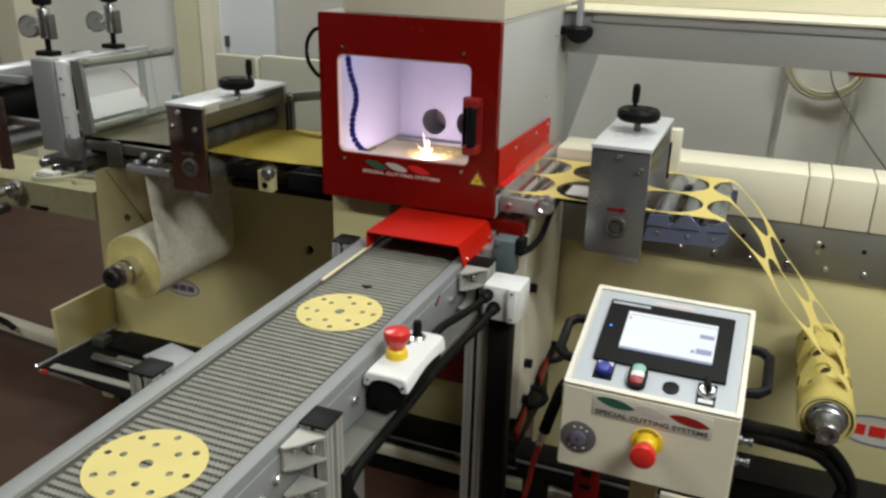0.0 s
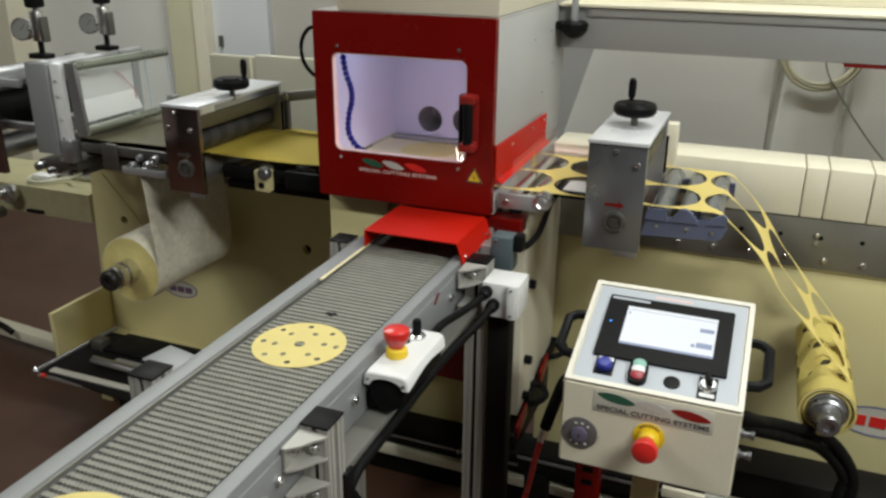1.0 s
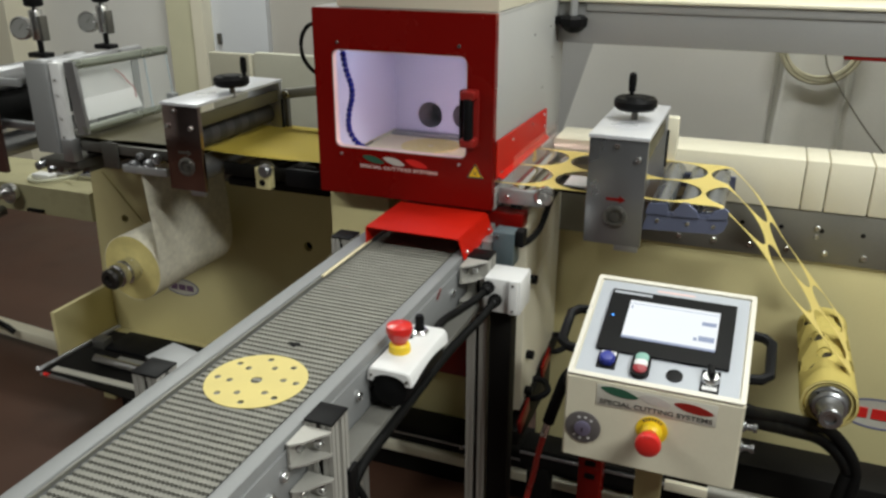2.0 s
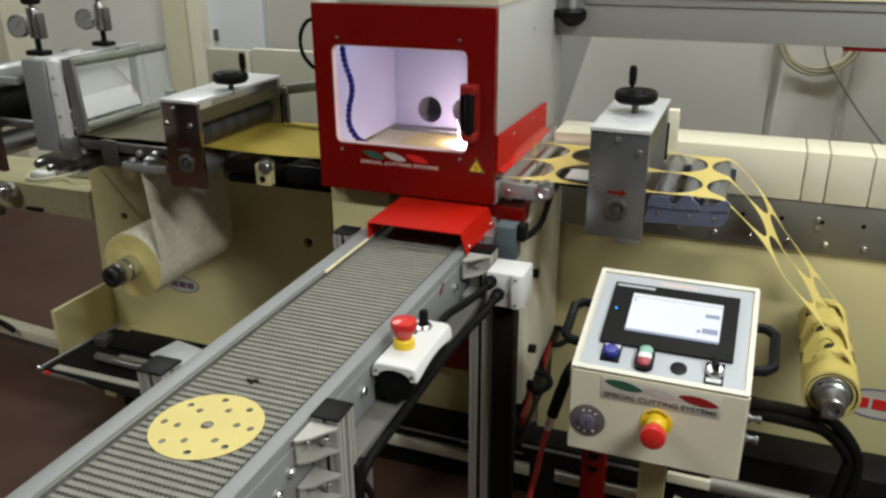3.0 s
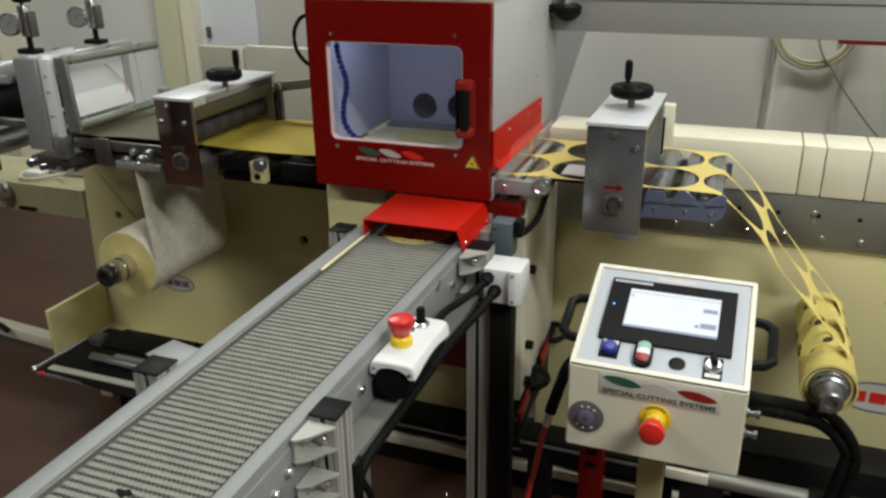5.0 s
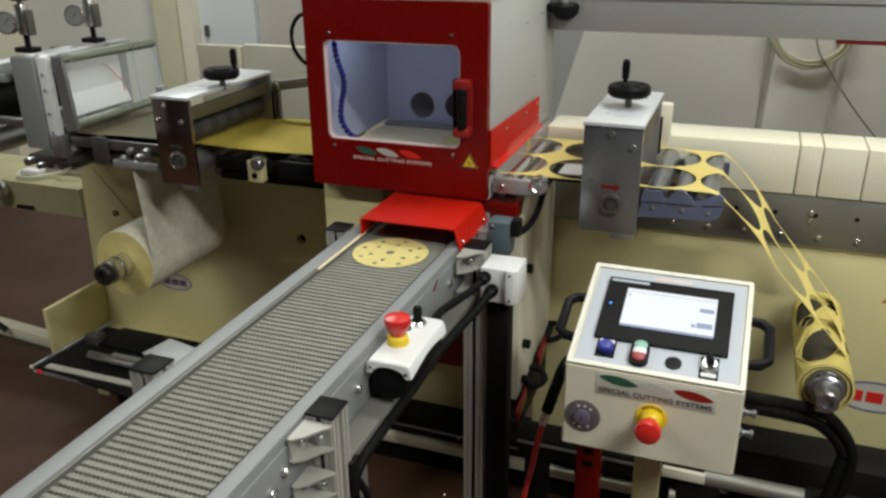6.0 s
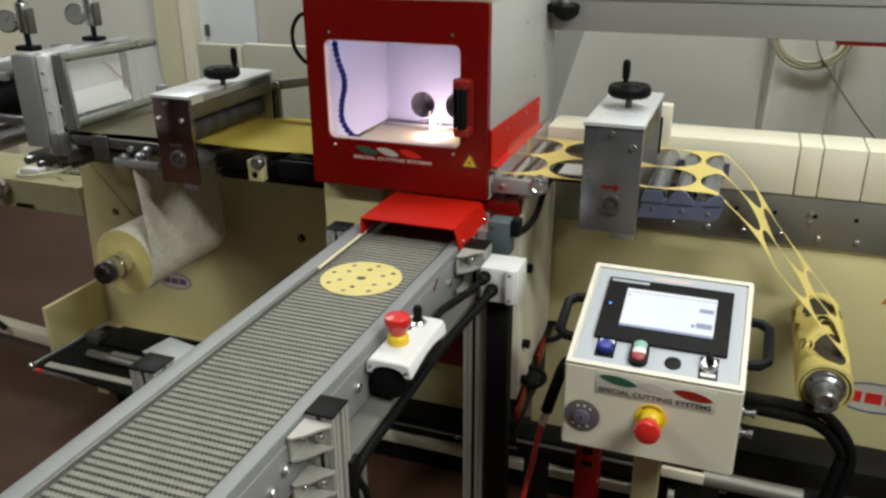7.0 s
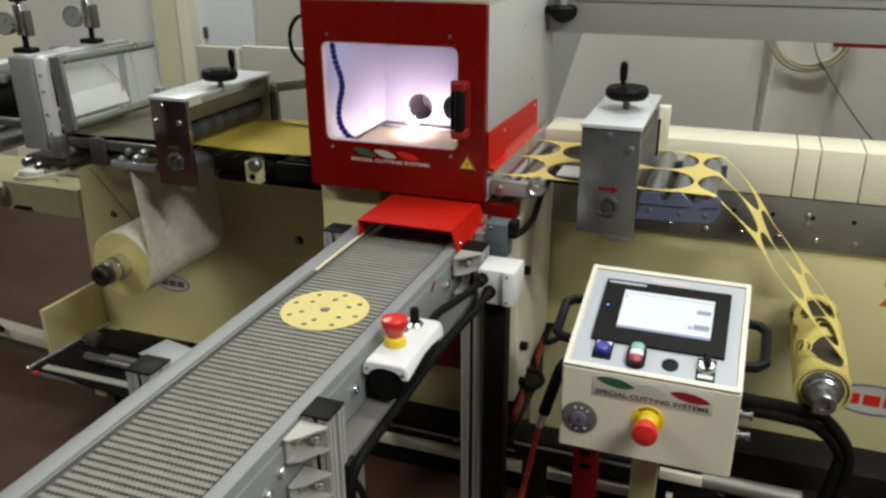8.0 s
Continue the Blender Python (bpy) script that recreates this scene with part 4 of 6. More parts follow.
# ---- infeed laminating station ----
def laminator():
    l = thing("laminating_station", (-1.08, 0.78, 1.0), "grey aluminium laminating station with white plates", "roller station")
    box_part("side_post", (-1.150, -1.078, 0.585, 0.615, 1.005, 1.243), ALU_PALE, l, 0.003, "grey side post")
    box_part("side_cheek", (-1.077, -1.042, 0.595, 0.612, 1.02, 1.243), WHITE_PLASTIC, l, 0.002, "white side cheek")
    box_part("side_post", (-1.150, -1.120, 0.945, 0.975, 1.005, 1.236), ALU_PALE, l, 0.003)
    bm = bmesh.new()
    plate(bm, [(-1.030, 1.246), (-0.999, 1.247), (-0.985, 1.062), (-1.017, 1.060)], [], 0.012, front_at(0, 0.612, 0))
    part("slanted_post", bm, STEEL, l, "bright slanted steel post")
    rod_part("top_bar", (-1.010, 0.606, 1.2375), (-1.003, 0.955, 1.2335), 0.0125, GREEN_STEEL, l, "steel cross bar")
    rod_part("bottom_bar", (-0.997, 0.600, 1.072), (-0.990, 0.955, 1.075), 0.0115, GREEN_STEEL, l, "steel cross bar")
    box_part("white_plate", (-1.055, -1.048, 0.630, 0.862, 1.080, 1.218), WHITE_PLASTIC, l, 0.002, "white plastic plate")
    obm = bmesh.new()
    obox(obm, Matrix.Translation((-1.036, 0.748, 1.112)) @ Matrix.Rotation(radians(66), 4, "Y"), 0.058, 0.222, 0.003, 0.001)
    part("white_flap", obm, WHITE_PLASTIC, l, "white tilted flap")
    bm = bmesh.new()
    plate(bm, [(0.620, -0.165), (0.955, -0.165), (0.955, 0), (0.620, 0)], [], 0.002, Matrix.Translation((-1.004, 0, 1.230)) @ Matrix.Rotation(radians(-5), 4, "Y") @ Matrix(((0, 0, 1, 0), (1, 0, 0, 0), (0, 1, 0, 0), (0, 0, 0, 1))))
    film = part("clear_cover", bm, FILM, l, "clear plastic cover")
    film.visible_shadow = False
    for pts in (((-1.003, 0.957, 1.226), (-0.990, 0.957, 1.070)), ((-1.0, 0.862, 1.222), (-0.990, 0.862, 1.080))):
        rod_part("cover_edge", *pts, 0.0022, mat("bluish_cut_edge", (0.42, 0.50, 0.55), 0.3), film, "bluish cut edge")
    box_part("cover_foot", (-1.0, -0.975, 0.935, 0.960, 1.070, 1.110), ALU_PALE, l, 0.002)
    bm = bmesh.new()
    tube(bm, [(-1.040, 0.785, 1.200), (-1.036, 0.805, 1.185), (-1.034, 0.825, 1.160), (-1.034, 0.846, 1.138), (-1.036, 0.850, 1.10)], 0.0019, 8)
    part("red_wire", bm, mat("faded_red_wire", (0.45, 0.16, 0.16), 0.5), l, "thin red wire")
    rod_part("top_roller", (-1.09, 0.616, 1.225), (-1.09, 0.944, 1.225), 0.020, STEEL, l, "steel roller")
    rod_part("nip_roller", (-1.06, 0.616, 1.035), (-1.06, 0.944, 1.035), 0.028, DARK_STEEL, l, "dark roller")
    box_part("lower_block", (-1.070, -1.035, 0.588, 0.62, 0.985, 1.045), STEEL, l, 0.002)
    box_part("lower_block", (-1.150, -1.035, 0.60, 0.97, 0.962, 0.984), DARK_STEEL, l, 0.002)
    for z in (1.05, 1.10, 1.16, 1.20):
        bolt("screw", (-1.060, 0.594, z), (0, -1, 0), 0.004, l)
    box_part("leg_plate", (-1.13, -0.95, 0.97, 1.0, 0.93, 1.0), DARK_STEEL, l, 0.002)
    for y, dx, dz in ((0.652, -0.010, 0.0), (0.890, -0.012, -0.0075)):
        g = thing("pressure_regulator", (-1.145 + dx, y, 1.25), "chrome pressure regulator with a round gauge", "regulator", "pressure regulators")
        cx = -1.140 + dx
        box_part("base", (cx - 0.032, cx + 0.026, y - 0.018, y + 0.018, 1.2445, 1.258), BLACK, g, 0.003)
        rod_part("stem", (cx, y, 1.258), (cx, y, 1.290), 0.0075, BLACK, g)
        rod_part("cylinder", (cx, y, 1.290), (cx, y, 1.366), 0.0165, CHROME, g, "chrome cylinder", bevel=0.002)
        box_part("side_block", (cx + 0.0155, cx + 0.026, y - 0.012, y + 0.012, 1.288, 1.352), DARK_STEEL, g, 0.002)
        rod_part("collar", (cx, y, 1.362), (cx, y, 1.374), 0.008, CHROME, g)
        bm = bmesh.new()
        lathe(bm, Matrix.Translation((cx, y, 1.374)), [(0.018, 0), (0.024, 0.004), (0.024, 0.030), (0.020, 0.036)], 18)
        part("cap", bm, BLACK, g, "black adjusting cap")
        q = Vector((0.25, -1, 0.12)).to_track_quat("Z", "Y").to_matrix().to_4x4()
        at = Matrix.Translation((cx - 0.052, y - 0.004, 1.318)) @ q
        bm = bmesh.new()
        lathe(bm, at, [(0.025, -0.012), (0.0298, -0.008), (0.0298, 0.006), (0.0265, 0.008), (0.026, 0.004)], 28)
        d = part("gauge_case", bm, CHROME, g, "chrome gauge case")
        bm = bmesh.new()
        lathe(bm, at, [(0.0258, 0.0042), (0.0258, 0.0052), (0.002, 0.0052)], 28)
        part("gauge_dial", bm, mat("dial_face", (0.24, 0.24, 0.23), 0.4), d, "grey dial")
        bm = bmesh.new()
        obox(bm, at @ Matrix.Translation((0.003, 0.004, 0.0058)) @ Matrix.Rotation(radians(50), 4, "Z"), 0.020, 0.0015, 0.0006)
        part("gauge_needle", bm, INK, d)
        rod_part("gauge_pipe", (cx - 0.034, y, 1.318), (cx - 0.014, y, 1.318), 0.006, CHROME, g)
        g.location.z += dz
    # olive web between the stations
    bm = bmesh.new()
    pts = [(-1.045, 1.048), (-0.95, 1.046), (-0.85, 1.050), (-0.66, 1.0495)]
    for (xa, za), (xb, zb) in zip(pts, pts[1:]):
        bm.faces.new([bm.verts.new(c) for c in ((xa, Y0, za), (xb, Y0, zb), (xb, Y1, zb), (xa, Y1, za))])
    bmesh.ops.remove_doubles(bm, verts=bm.verts[:], dist=0.0003)
    e = bmesh.ops.extrude_face_region(bm, geom=bm.faces[:])
    bmesh.ops.translate(bm, verts=[v for v in e["geom"] if isinstance(v, bmesh.types.BMVert)], vec=(0, 0, -0.001))
    bmesh.ops.recalc_face_normals(bm, faces=bm.faces[:])
    solid("laminated_web", bm, OLIVE, "olive-brown web between the stations", "paper web")
    t = thing("web_table", (-0.9, 0.8, 1.0), "dark steel web table with chrome idlers", "table")
    box_part("front_rail", (-1.03, -0.72, 0.615, 0.627, 1.012, 1.038), DARK_STEEL, t, 0.002)
    box_part("olive_face", (-0.955, -0.905, 0.607, 0.614, 0.975, 1.045), DARK_STEEL, t, 0.002)
    box_part("under_plate", (-1.03, -0.72, 0.63, 0.97, 1.000, 1.011), BLACK_FRAME, t, 0.001)
    rod_part("idler", (-0.848, 0.615, 0.985), (-0.848, 0.95, 0.985), 0.015, CHROME, t, "chrome idle roller")
    rod_part("idler", (-0.775, 0.60, 1.012), (-0.775, 0.95, 1.012), 0.013, CHROME, t, "chrome idle roller")
    for x, z, r in ((-0.848, 0.990, 0.018), (-0.80, 1.000, 0.015), (-0.775, 1.018, 0.014), (-0.825, 1.020, 0.009)):
        bm = bmesh.new()
        lathe(bm, Matrix.Translation((x, 0.606, z)) @ Matrix.Rotation(radians(90), 4, "X"), [(r, 0), (r, 0.010), (r * 0.6, 0.014), (r * 0.4, 0.010)], 16)
        part("idler_end", bm, PLATE_STEEL, t)
    box_part("clamp_block", (-0.88, -0.74, 0.592, 0.606, 0.975, 0.995), ALU, t, 0.002)
    box_part("bracket", (-0.90, -0.73, 0.95, 1.0, 0.95, 1.0), DARK_STEEL, t, 0.002)


laminator()


def far_left_station():
    s = thing("unwind_bench", (-1.6, 1.05, 0.7), "cream bench arm with chrome shaft and dark rollers", "machine bench")
    bm = bmesh.new()
    plate(bm, [(-2.6, 0.632), (-1.428, 0.630), (-1.428, 0.729), (-2.6, 0.732)], [], 0.26, front_at(0, 1.26, 0))
    part("arm", bm, mat("dull_bench_paint", (0.35, 0.325, 0.19), 0.5, vary=0.12, scale=4, dirt=0.3), s, "dull mottled cream bench arm")
    rod_part("shaft", (-1.78, 0.72, 0.700), (-1.78, 1.0, 0.700), 0.016, CHROME, s, "chrome shaft")
    bm = bmesh.new()
    lathe(bm, Matrix.Translation((-1.765, 0.99, 0.700)) @ Matrix.Rotation(radians(90), 4, "X"), [(0.034, 0), (0.036, 0.01), (0.036, 0.02), (0.026, 0.022), (0.02, 0.03)], 24)
    part("flange", bm, CHROME, s, "chrome flange")
    rod_part("lower_shaft", (-1.84, 0.78, 0.62), (-1.84, 1.0, 0.62), 0.02, DARK_STEEL, s)
    box_part("black_pin", (-1.71, -1.64, 0.985, 1.0, 0.638, 0.648), BLACK, s, 0.002)
    v = thing("air_valve", (-1.60, 1.13, 0.735), "pale air valve with hose and blue cap on the bench", "valve")
    box_part("body", (-1.74, -1.66, 1.06, 1.10, 0.7325, 0.752), WHITE_PLASTIC, v, 0.004, "pale valve body")
    rod_part("manifold", (-1.70, 1.115, 0.745), (-1.49, 1.13, 0.745), 0.011, CHROME, v, "bright manifold tube")
    box_part("blue_cap", (-1.62, -1.55, 1.165, 1.20, 0.7325, 0.768), mat("dull_blue_cap", (0.03, 0.04, 0.13), 0.4), v, 0.006, "dull blue cap")
    bm = bmesh.new()
    tube(bm, [(-1.75, 1.075, 0.742), (-1.72, 1.03, 0.740), (-1.66, 1.03, 0.740), (-1.60, 1.08, 0.745), (-1.55, 1.06, 0.760), (-1.50, 1.10, 0.80)], 0.006, 8)
    part("air_hose", bm, mat("milky_hose", (0.55, 0.55, 0.42), 0.4), v, "milky air hose")
    for k in range(3):
        rod_part("fitting", (-1.68 + 0.06 * k, 1.117 + 0.004 * k, 0.745), (-1.68 + 0.06 * k, 1.117 + 0.004 * k, 0.772), 0.006, BLACK, v, seg=12)
    t = thing("tension_rollers", (-1.3, 0.8, 1.1), "dark tension rollers with steel end frames", "rollers")
    rod_part("upper_roller", (-1.36, 0.60, 1.17), (-1.36, 1.0, 1.17), 0.035, STEEL, t, "steel roller", seg=32)
    rod_part("middle_roller", (-1.37, 0.58, 1.085), (-1.37, 1.0, 1.085), 0.055, RUBBER, t, "black rubber roller", seg=32)
    rod_part("lower_roller", (-1.36, 0.60, 0.985), (-1.36, 1.0, 0.985), 0.034, STEEL, t, "steel roller", seg=32)
    box_part("end_frame", (-1.325, -1.285, 0.585, 0.60, 0.93, 1.13), mat("brown_red_steel", (0.16, 0.09, 0.08), 0.3, 0.8), t, 0.002, "dark end frame")
    box_part("top_strip", (-1.42, -1.18, 0.585, 0.60, 1.175, 1.195), ALU_PALE, t, 0.002)
    box_part("bar", (-1.42, -1.16, 0.62, 0.64, 1.05, 1.07), STEEL, t, 0.002)
    box_part("foot", (-1.42, -1.20, 0.985, 1.02, 0.95, 1.2), DARK_STEEL, t, 0.002)
    box_part("black_under", (-1.24, -1.06, 0.66, 0.98, 0.935, 0.960), DARK_STEEL, t, 0.004)
    for x, z, r in ((-1.21, 0.948, 0.012), (-1.17, 0.940, 0.009), (-1.13, 0.950, 0.013), (-1.09, 0.944, 0.008)):
        rod_part("pipe_fitting", (x, 0.625, z), (x, 0.665, z), r, PLATE_STEEL, t, "dull pipe fitting", bevel=0.001)
    # small cabinets behind
    c = thing("switch_cabinet", (-1.3, 1.73, 0), "cream sheet-metal switch cabinet", "cabinet", "switch cabinets")
    box_part("body", (-1.43, -1.215, 1.72, 1.75, 0.0, 1.105), mat("dim_cream", (0.40, 0.38, 0.30), 0.6, scale=3), c, 0.004)
    box_part("door_rib", (-1.238, -1.226, 1.712, 1.7195, 0.7, 1.100), CREAM_LIGHT, c, 0.001)
    d = thing("switch_cabinet", (-1.0, 1.63, 0), "pale cream sheet-metal switch cabinet", "cabinet", "switch cabinets")
    box_part("body", (-1.15, -0.72, 1.62, 1.65, 0.0, 1.13), mat("pale_cabinet", (0.50, 0.49, 0.40), 0.6, scale=3), d, 0.004)
    b = thing("support_arm", (-0.5, 1.05, 1.15), "dark green-grey support arm between stand and cutter", "bracket")
    bm = bmesh.new()
    obox(bm, look((-0.452, 0.938, 1.160), (-0.295, 0.938, 1.186)), 0.022, 0.026, 0.310, 0.003)
    part("arm", bm, RAIL_STEEL, b)
    bolt("knuckle", (-0.582, 0.926, 1.140), (0, -1, 0), 0.010, b)
    box_part("post", (-0.594, -0.582, 0.926, 0.944, 0.99, 1.152), DARK_STEEL, b, 0.002, "dark steel post")


far_left_station()


# ---- low tray by the unwind roll ----
def low_tray():
    t = thing("web_tray", (-1.05, 0.65, 0.2), "black and steel splice tray under the unwind roll", "tray")
    z = 0.37
    bm = bmesh.new()
    plate(bm, [(-1.205, 0.505), (-0.80, 0.465), (-0.80, 0.79), (-1.185, 0.775)], [], 0.006, Matrix.Translation((0, 0, z - 0.008)))
    part("plate", bm, BLACK_FRAME, t, "black tray plate")
    box_part("front_strip", (-1.175, -0.86, 0.508, 0.530, z - 0.0015, z + 0.004), LABEL_GREY, t, 0.001, "dull beige front strip")
    box_part("edge", (-1.20, -0.85, 0.488, 0.498, z - 0.012, z - 0.004), STEEL, t, 0.001)
    rod_part("roller", (-1.085, 0.590, z + 0.014), (-0.905, 0.585, z + 0.014), 0.014, CHROME, t, "chrome roller")
    box_part("reflector", (-1.04, -0.90, 0.600, 0.640, z - 0.0015, z + 0.006), ALU, t, 0.001)
    box_part("dark_plate", (-1.12, -0.85, 0.665, 0.775, z - 0.0015, z + 0.008), BLACK, t, 0.001)
    box_part("bracket", (-1.165, -1.120, 0.66, 0.70, z - 0.0015, z + 0.030), DARK_STEEL, t, 0.003)
    rod_part("side_bar", (-1.213, 0.497, z), (-1.185, 0.80, z + 0.004), 0.006, STEEL, t, "thin steel side bar")
    bolt("end_pin", (-1.214, 0.50, z), (-0.5, -1, 0), 0.009, t)
    rod_part("red_tip", (-1.185, 0.492, z - 0.004), (-1.170, 0.491, z - 0.005), 0.006, RED_PLASTIC, t, "red tip")
    for x in (-1.15, -0.83):
        box_part("leg", (x - 0.015, x + 0.015, 0.74, 0.77, 0, z - 0.009), BLACK_FRAME, t, 0.002)
    f = thing("side_fin", (-1.4, 0.88, 0.3), "cream folded side fin of the unwind bench", "panel")
    box_part("fin", (-1.41, -1.395, 0.742, 1.0, 0.235, 0.408), CREAM, f, 0.002)
    box_part("fin_floor", (-1.394, -0.85, 0.80, 1.0, 0.235, 0.243), CREAM, f, 0.001)
    box_part("fin_foot", (-1.41, -1.36, 0.90, 1.0, 0, 0.234), CREAM, f, 0.002)
    b = thing("floor_bar", (-1.9, 1.02, 0.1), "cream floor-level bar with a black grip", "bar")
    bm = bmesh.new()
    obox(bm, look((-1.95, 1.06, 0.085), (-1.40, 1.01, 0.085)), 0.05, 0.045, 1.25, 0.004)
    part("bar", bm, CREAM_LIGHT, b)
    box_part("bar_foot", (-2.3, -2.2, 1.02, 1.12, 0, 0.07), BLACK_FRAME, b, 0.003)
    bm = bmesh.new()
    tube(bm, [(-2.10, 1.03, 0.115), (-2.05, 1.02, 0.135), (-1.97, 1.01, 0.13), (-1.93, 1.01, 0.11)], 0.011, 10)
    part("grip", bm, BLACK, b, "black grip")


low_tray()


# ---- conveyor ----
BELT_X, BELT_W, BELT_TOP = 0.007, 0.186, 0.95
SPEED, Y_NEAR, Y_FAR, PULLEY = 0.1312, -1.50, 0.94, 0.030
LOOP = 2 * (Y_FAR - Y_NEAR) + 2 * math.pi * PULLEY
N_LINKS = 64
PITCH = LOOP / N_LINKS


def belt_pose(s):
    """Pose on the belt loop at length s, counted from the far end of the upper run; local x across, local y backwards along the belt."""
    s %= LOOP
    run, half = Y_FAR - Y_NEAR, math.pi * PULLEY
    zc = BELT_TOP - PULLEY
    if s < run:
        return Matrix.Translation((BELT_X, Y_FAR - s, BELT_TOP))
    s -= run
    if s < half:
        a = s / PULLEY
        return Matrix.Translation((BELT_X, Y_NEAR - PULLEY * math.sin(a), zc + PULLEY * math.cos(a))) @ Matrix.Rotation(a, 4, "X")
    s -= half
    if s < run:
        return Matrix.Translation((BELT_X, Y_NEAR + s, zc - PULLEY)) @ Matrix.Rotation(math.pi, 4, "X")
    s -= run
    a = math.pi + s / PULLEY
    return Matrix.Translation((BELT_X, Y_FAR - PULLEY * math.sin(a), zc + PULLEY * math.cos(a))) @ Matrix.Rotation(a, 4, "X")


def link_mesh():
    bm = bmesh.new()
    box(bm, -BELT_W / 2, BELT_W / 2, -PITCH / 2 + 0.0002, PITCH / 2 - 0.0002, -0.005, -0.0032)
    rows, cells = 6, 58
    pitch, cw = PITCH / rows, BELT_W / cells
    for r in range(rows):
        yc = -PITCH / 2 + (r + 0.5) * pitch
        box(bm, -BELT_W / 2, BELT_W / 2, yc - 0.0032, yc + 0.0032, -0.0034, -0.0007)
        for c in range(cells):
            xc = -BELT_W / 2 + (c + 0.5) * cw
            dy = 0.0008 if c % 2 else -0.0008
            box(bm, xc - cw * 0.33, xc + cw * 0.33, yc + dy - 0.0038, yc + dy + 0.0038, -0.0030, 0.0)
    me = bpy.data.meshes.new("belt_link")
    bm.to_mesh(me)
    bm.free()
    me.materials.append(BELT_RIB)
    me.materials.append(BELT_DARK)
    for i, p in enumerate(me.polygons):
        if i < 6:
            p.material_index = 1
    return me


LINKS = []


def conveyor():
    c = thing("belt_conveyor", (BELT_X, -0.2, 0.0), "aluminium belt conveyor with a ribbed grey belt", "conveyor")
    a, b = -1.52, 0.97
    for xs in ((-0.119, -0.090), (0.104, 0.127)):
        bm = bmesh.new()
        box(bm, xs[0], xs[1], a, b, 0.862, 0.9605, 0.003)
        part("side_rail", bm, ALU_PALE, c, "anodised aluminium side rail")
    box_part("side_plate", (0.1275, 0.1305, -1.50, 0.60, 0.868, 0.945), ALU_PALE, c, 0.001, "smooth aluminium side plate")
    box_part("inner_lip", (-0.0898, -0.0868, a, b, 0.951, 0.957), RAIL_STEEL, c, 0.0005)
    box_part("inner_lip", (0.1008, 0.1038, a, b, 0.951, 0.957), BLACK, c, 0.0005)
    box_part("slide_bed", (-0.089, 0.103, Y_NEAR + 0.03, Y_FAR - 0.03, 0.930, 0.9440), DARK_STEEL, c, 0)
    for y in (Y_NEAR, Y_FAR):
        rod_part("pulley", (-0.088, y, BELT_TOP - PULLEY), (0.102, y, BELT_TOP - PULLEY), PULLEY - 0.006, DARK_STEEL, c, seg=32)
    box_part("guide_strip", (-0.087, -0.081, 0.215, 0.42, 0.9575, 0.9615), SHEET_CREAM, c, 0.0008, "pale yellow guide strip")
    for y, z in ((-0.279, 0.917), (-0.312, 0.906), (-0.070, 0.915), (0.330, 0.912)):
        bolt("side_bolt", (0.1305, y, z), (1, 0, 0), 0.0075, c)
    bm = bmesh.new()
    for k in range(3):
        box(bm, 0.1306, 0.1310, 0.252 + 0.006 * k, 0.262 + 0.006 * k, 0.930 + 0.005 * k, 0.937 + 0.005 * k)
    part("red_mark", bm, RED, c, "small red mark")
    # legs of slotted aluminium profile with black caps and bolted brackets
    def leg(x0, x1, y0, y1, top, side):
        bm = bmesh.new()
        w, d = x1 - x0, y1 - y0
        outline = [(x0, y1), (x0, y0)]
        for f, half, deep in ((0.2, 0.03, 0.0016), (0.5, 0.10, 0.0065), (0.8, 0.03, 0.0016)):
            outline += [(x0 + w * (f - half), y0), (x0 + w * (f - half), y0 + deep), (x0 + w * (f + half), y0 + deep), (x0 + w * (f + half), y0)]
        outline.append((x1, y0))
        for f, half, deep in ((0.2, 0.03, 0.0016), (0.5, 0.10, 0.0065), (0.8, 0.03, 0.0016)):
            outline += [(x1, y0 + d * (f - half)), (x1 - deep, y0 + d * (f - half)), (x1 - deep, y0 + d * (f + half)), (x1, y0 + d * (f + half))]
        outline.append((x1, y1))
        plate(bm, outline, [], top)
        lg = part("leg", bm, LEG_ALU, c, "slotted aluminium profile leg")
        box_part("leg_slot", (x0 + (x1 - x0) * 0.42, x0 + (x1 - x0) * 0.58, y0 + 0.0055, y0 + 0.0062, 0.02, top - 0.012), BLACK, lg, 0)
        box_part("cap", (x0 - 0.001, x1 + 0.001, y0 - 0.001, y1 + 0.001, top + 0.0003, top + 0.004), BLACK, lg, 0.001, "black plastic end cap")
        for z in (0.926, 0.853) if side > 0 else ():
            bm = bmesh.new()
            outline = [(x0 + 0.0005, y0 - 0.048), (x0 + 0.006, y0 - 0.049), (x0 + 0.020, y0 - 0.036), (x0 + 0.032, y0 - 0.018), (x1 + 0.001, y0 - 0.008), (x1 + 0.001, y0 - 0.0022), (x0 + 0.0005, y0 - 0.0022)]
            for zz in (z - 0.004, z + 0.029):
                plate(bm, outline, [], 0.0035, Matrix.Translation((0, 0, zz)))
            box(bm, x0 + 0.0005, x0 + 0.004, y0 - 0.047, y0 - 0.0022, z - 0.0005, z + 0.029)
            box(bm, x0 + 0.004, x1, y0 - 0.0055, y0 - 0.0022, z - 0.0005, z + 0.029)
            part("bracket", bm, LEG_ALU, lg, "cast aluminium corner bracket")
        return lg

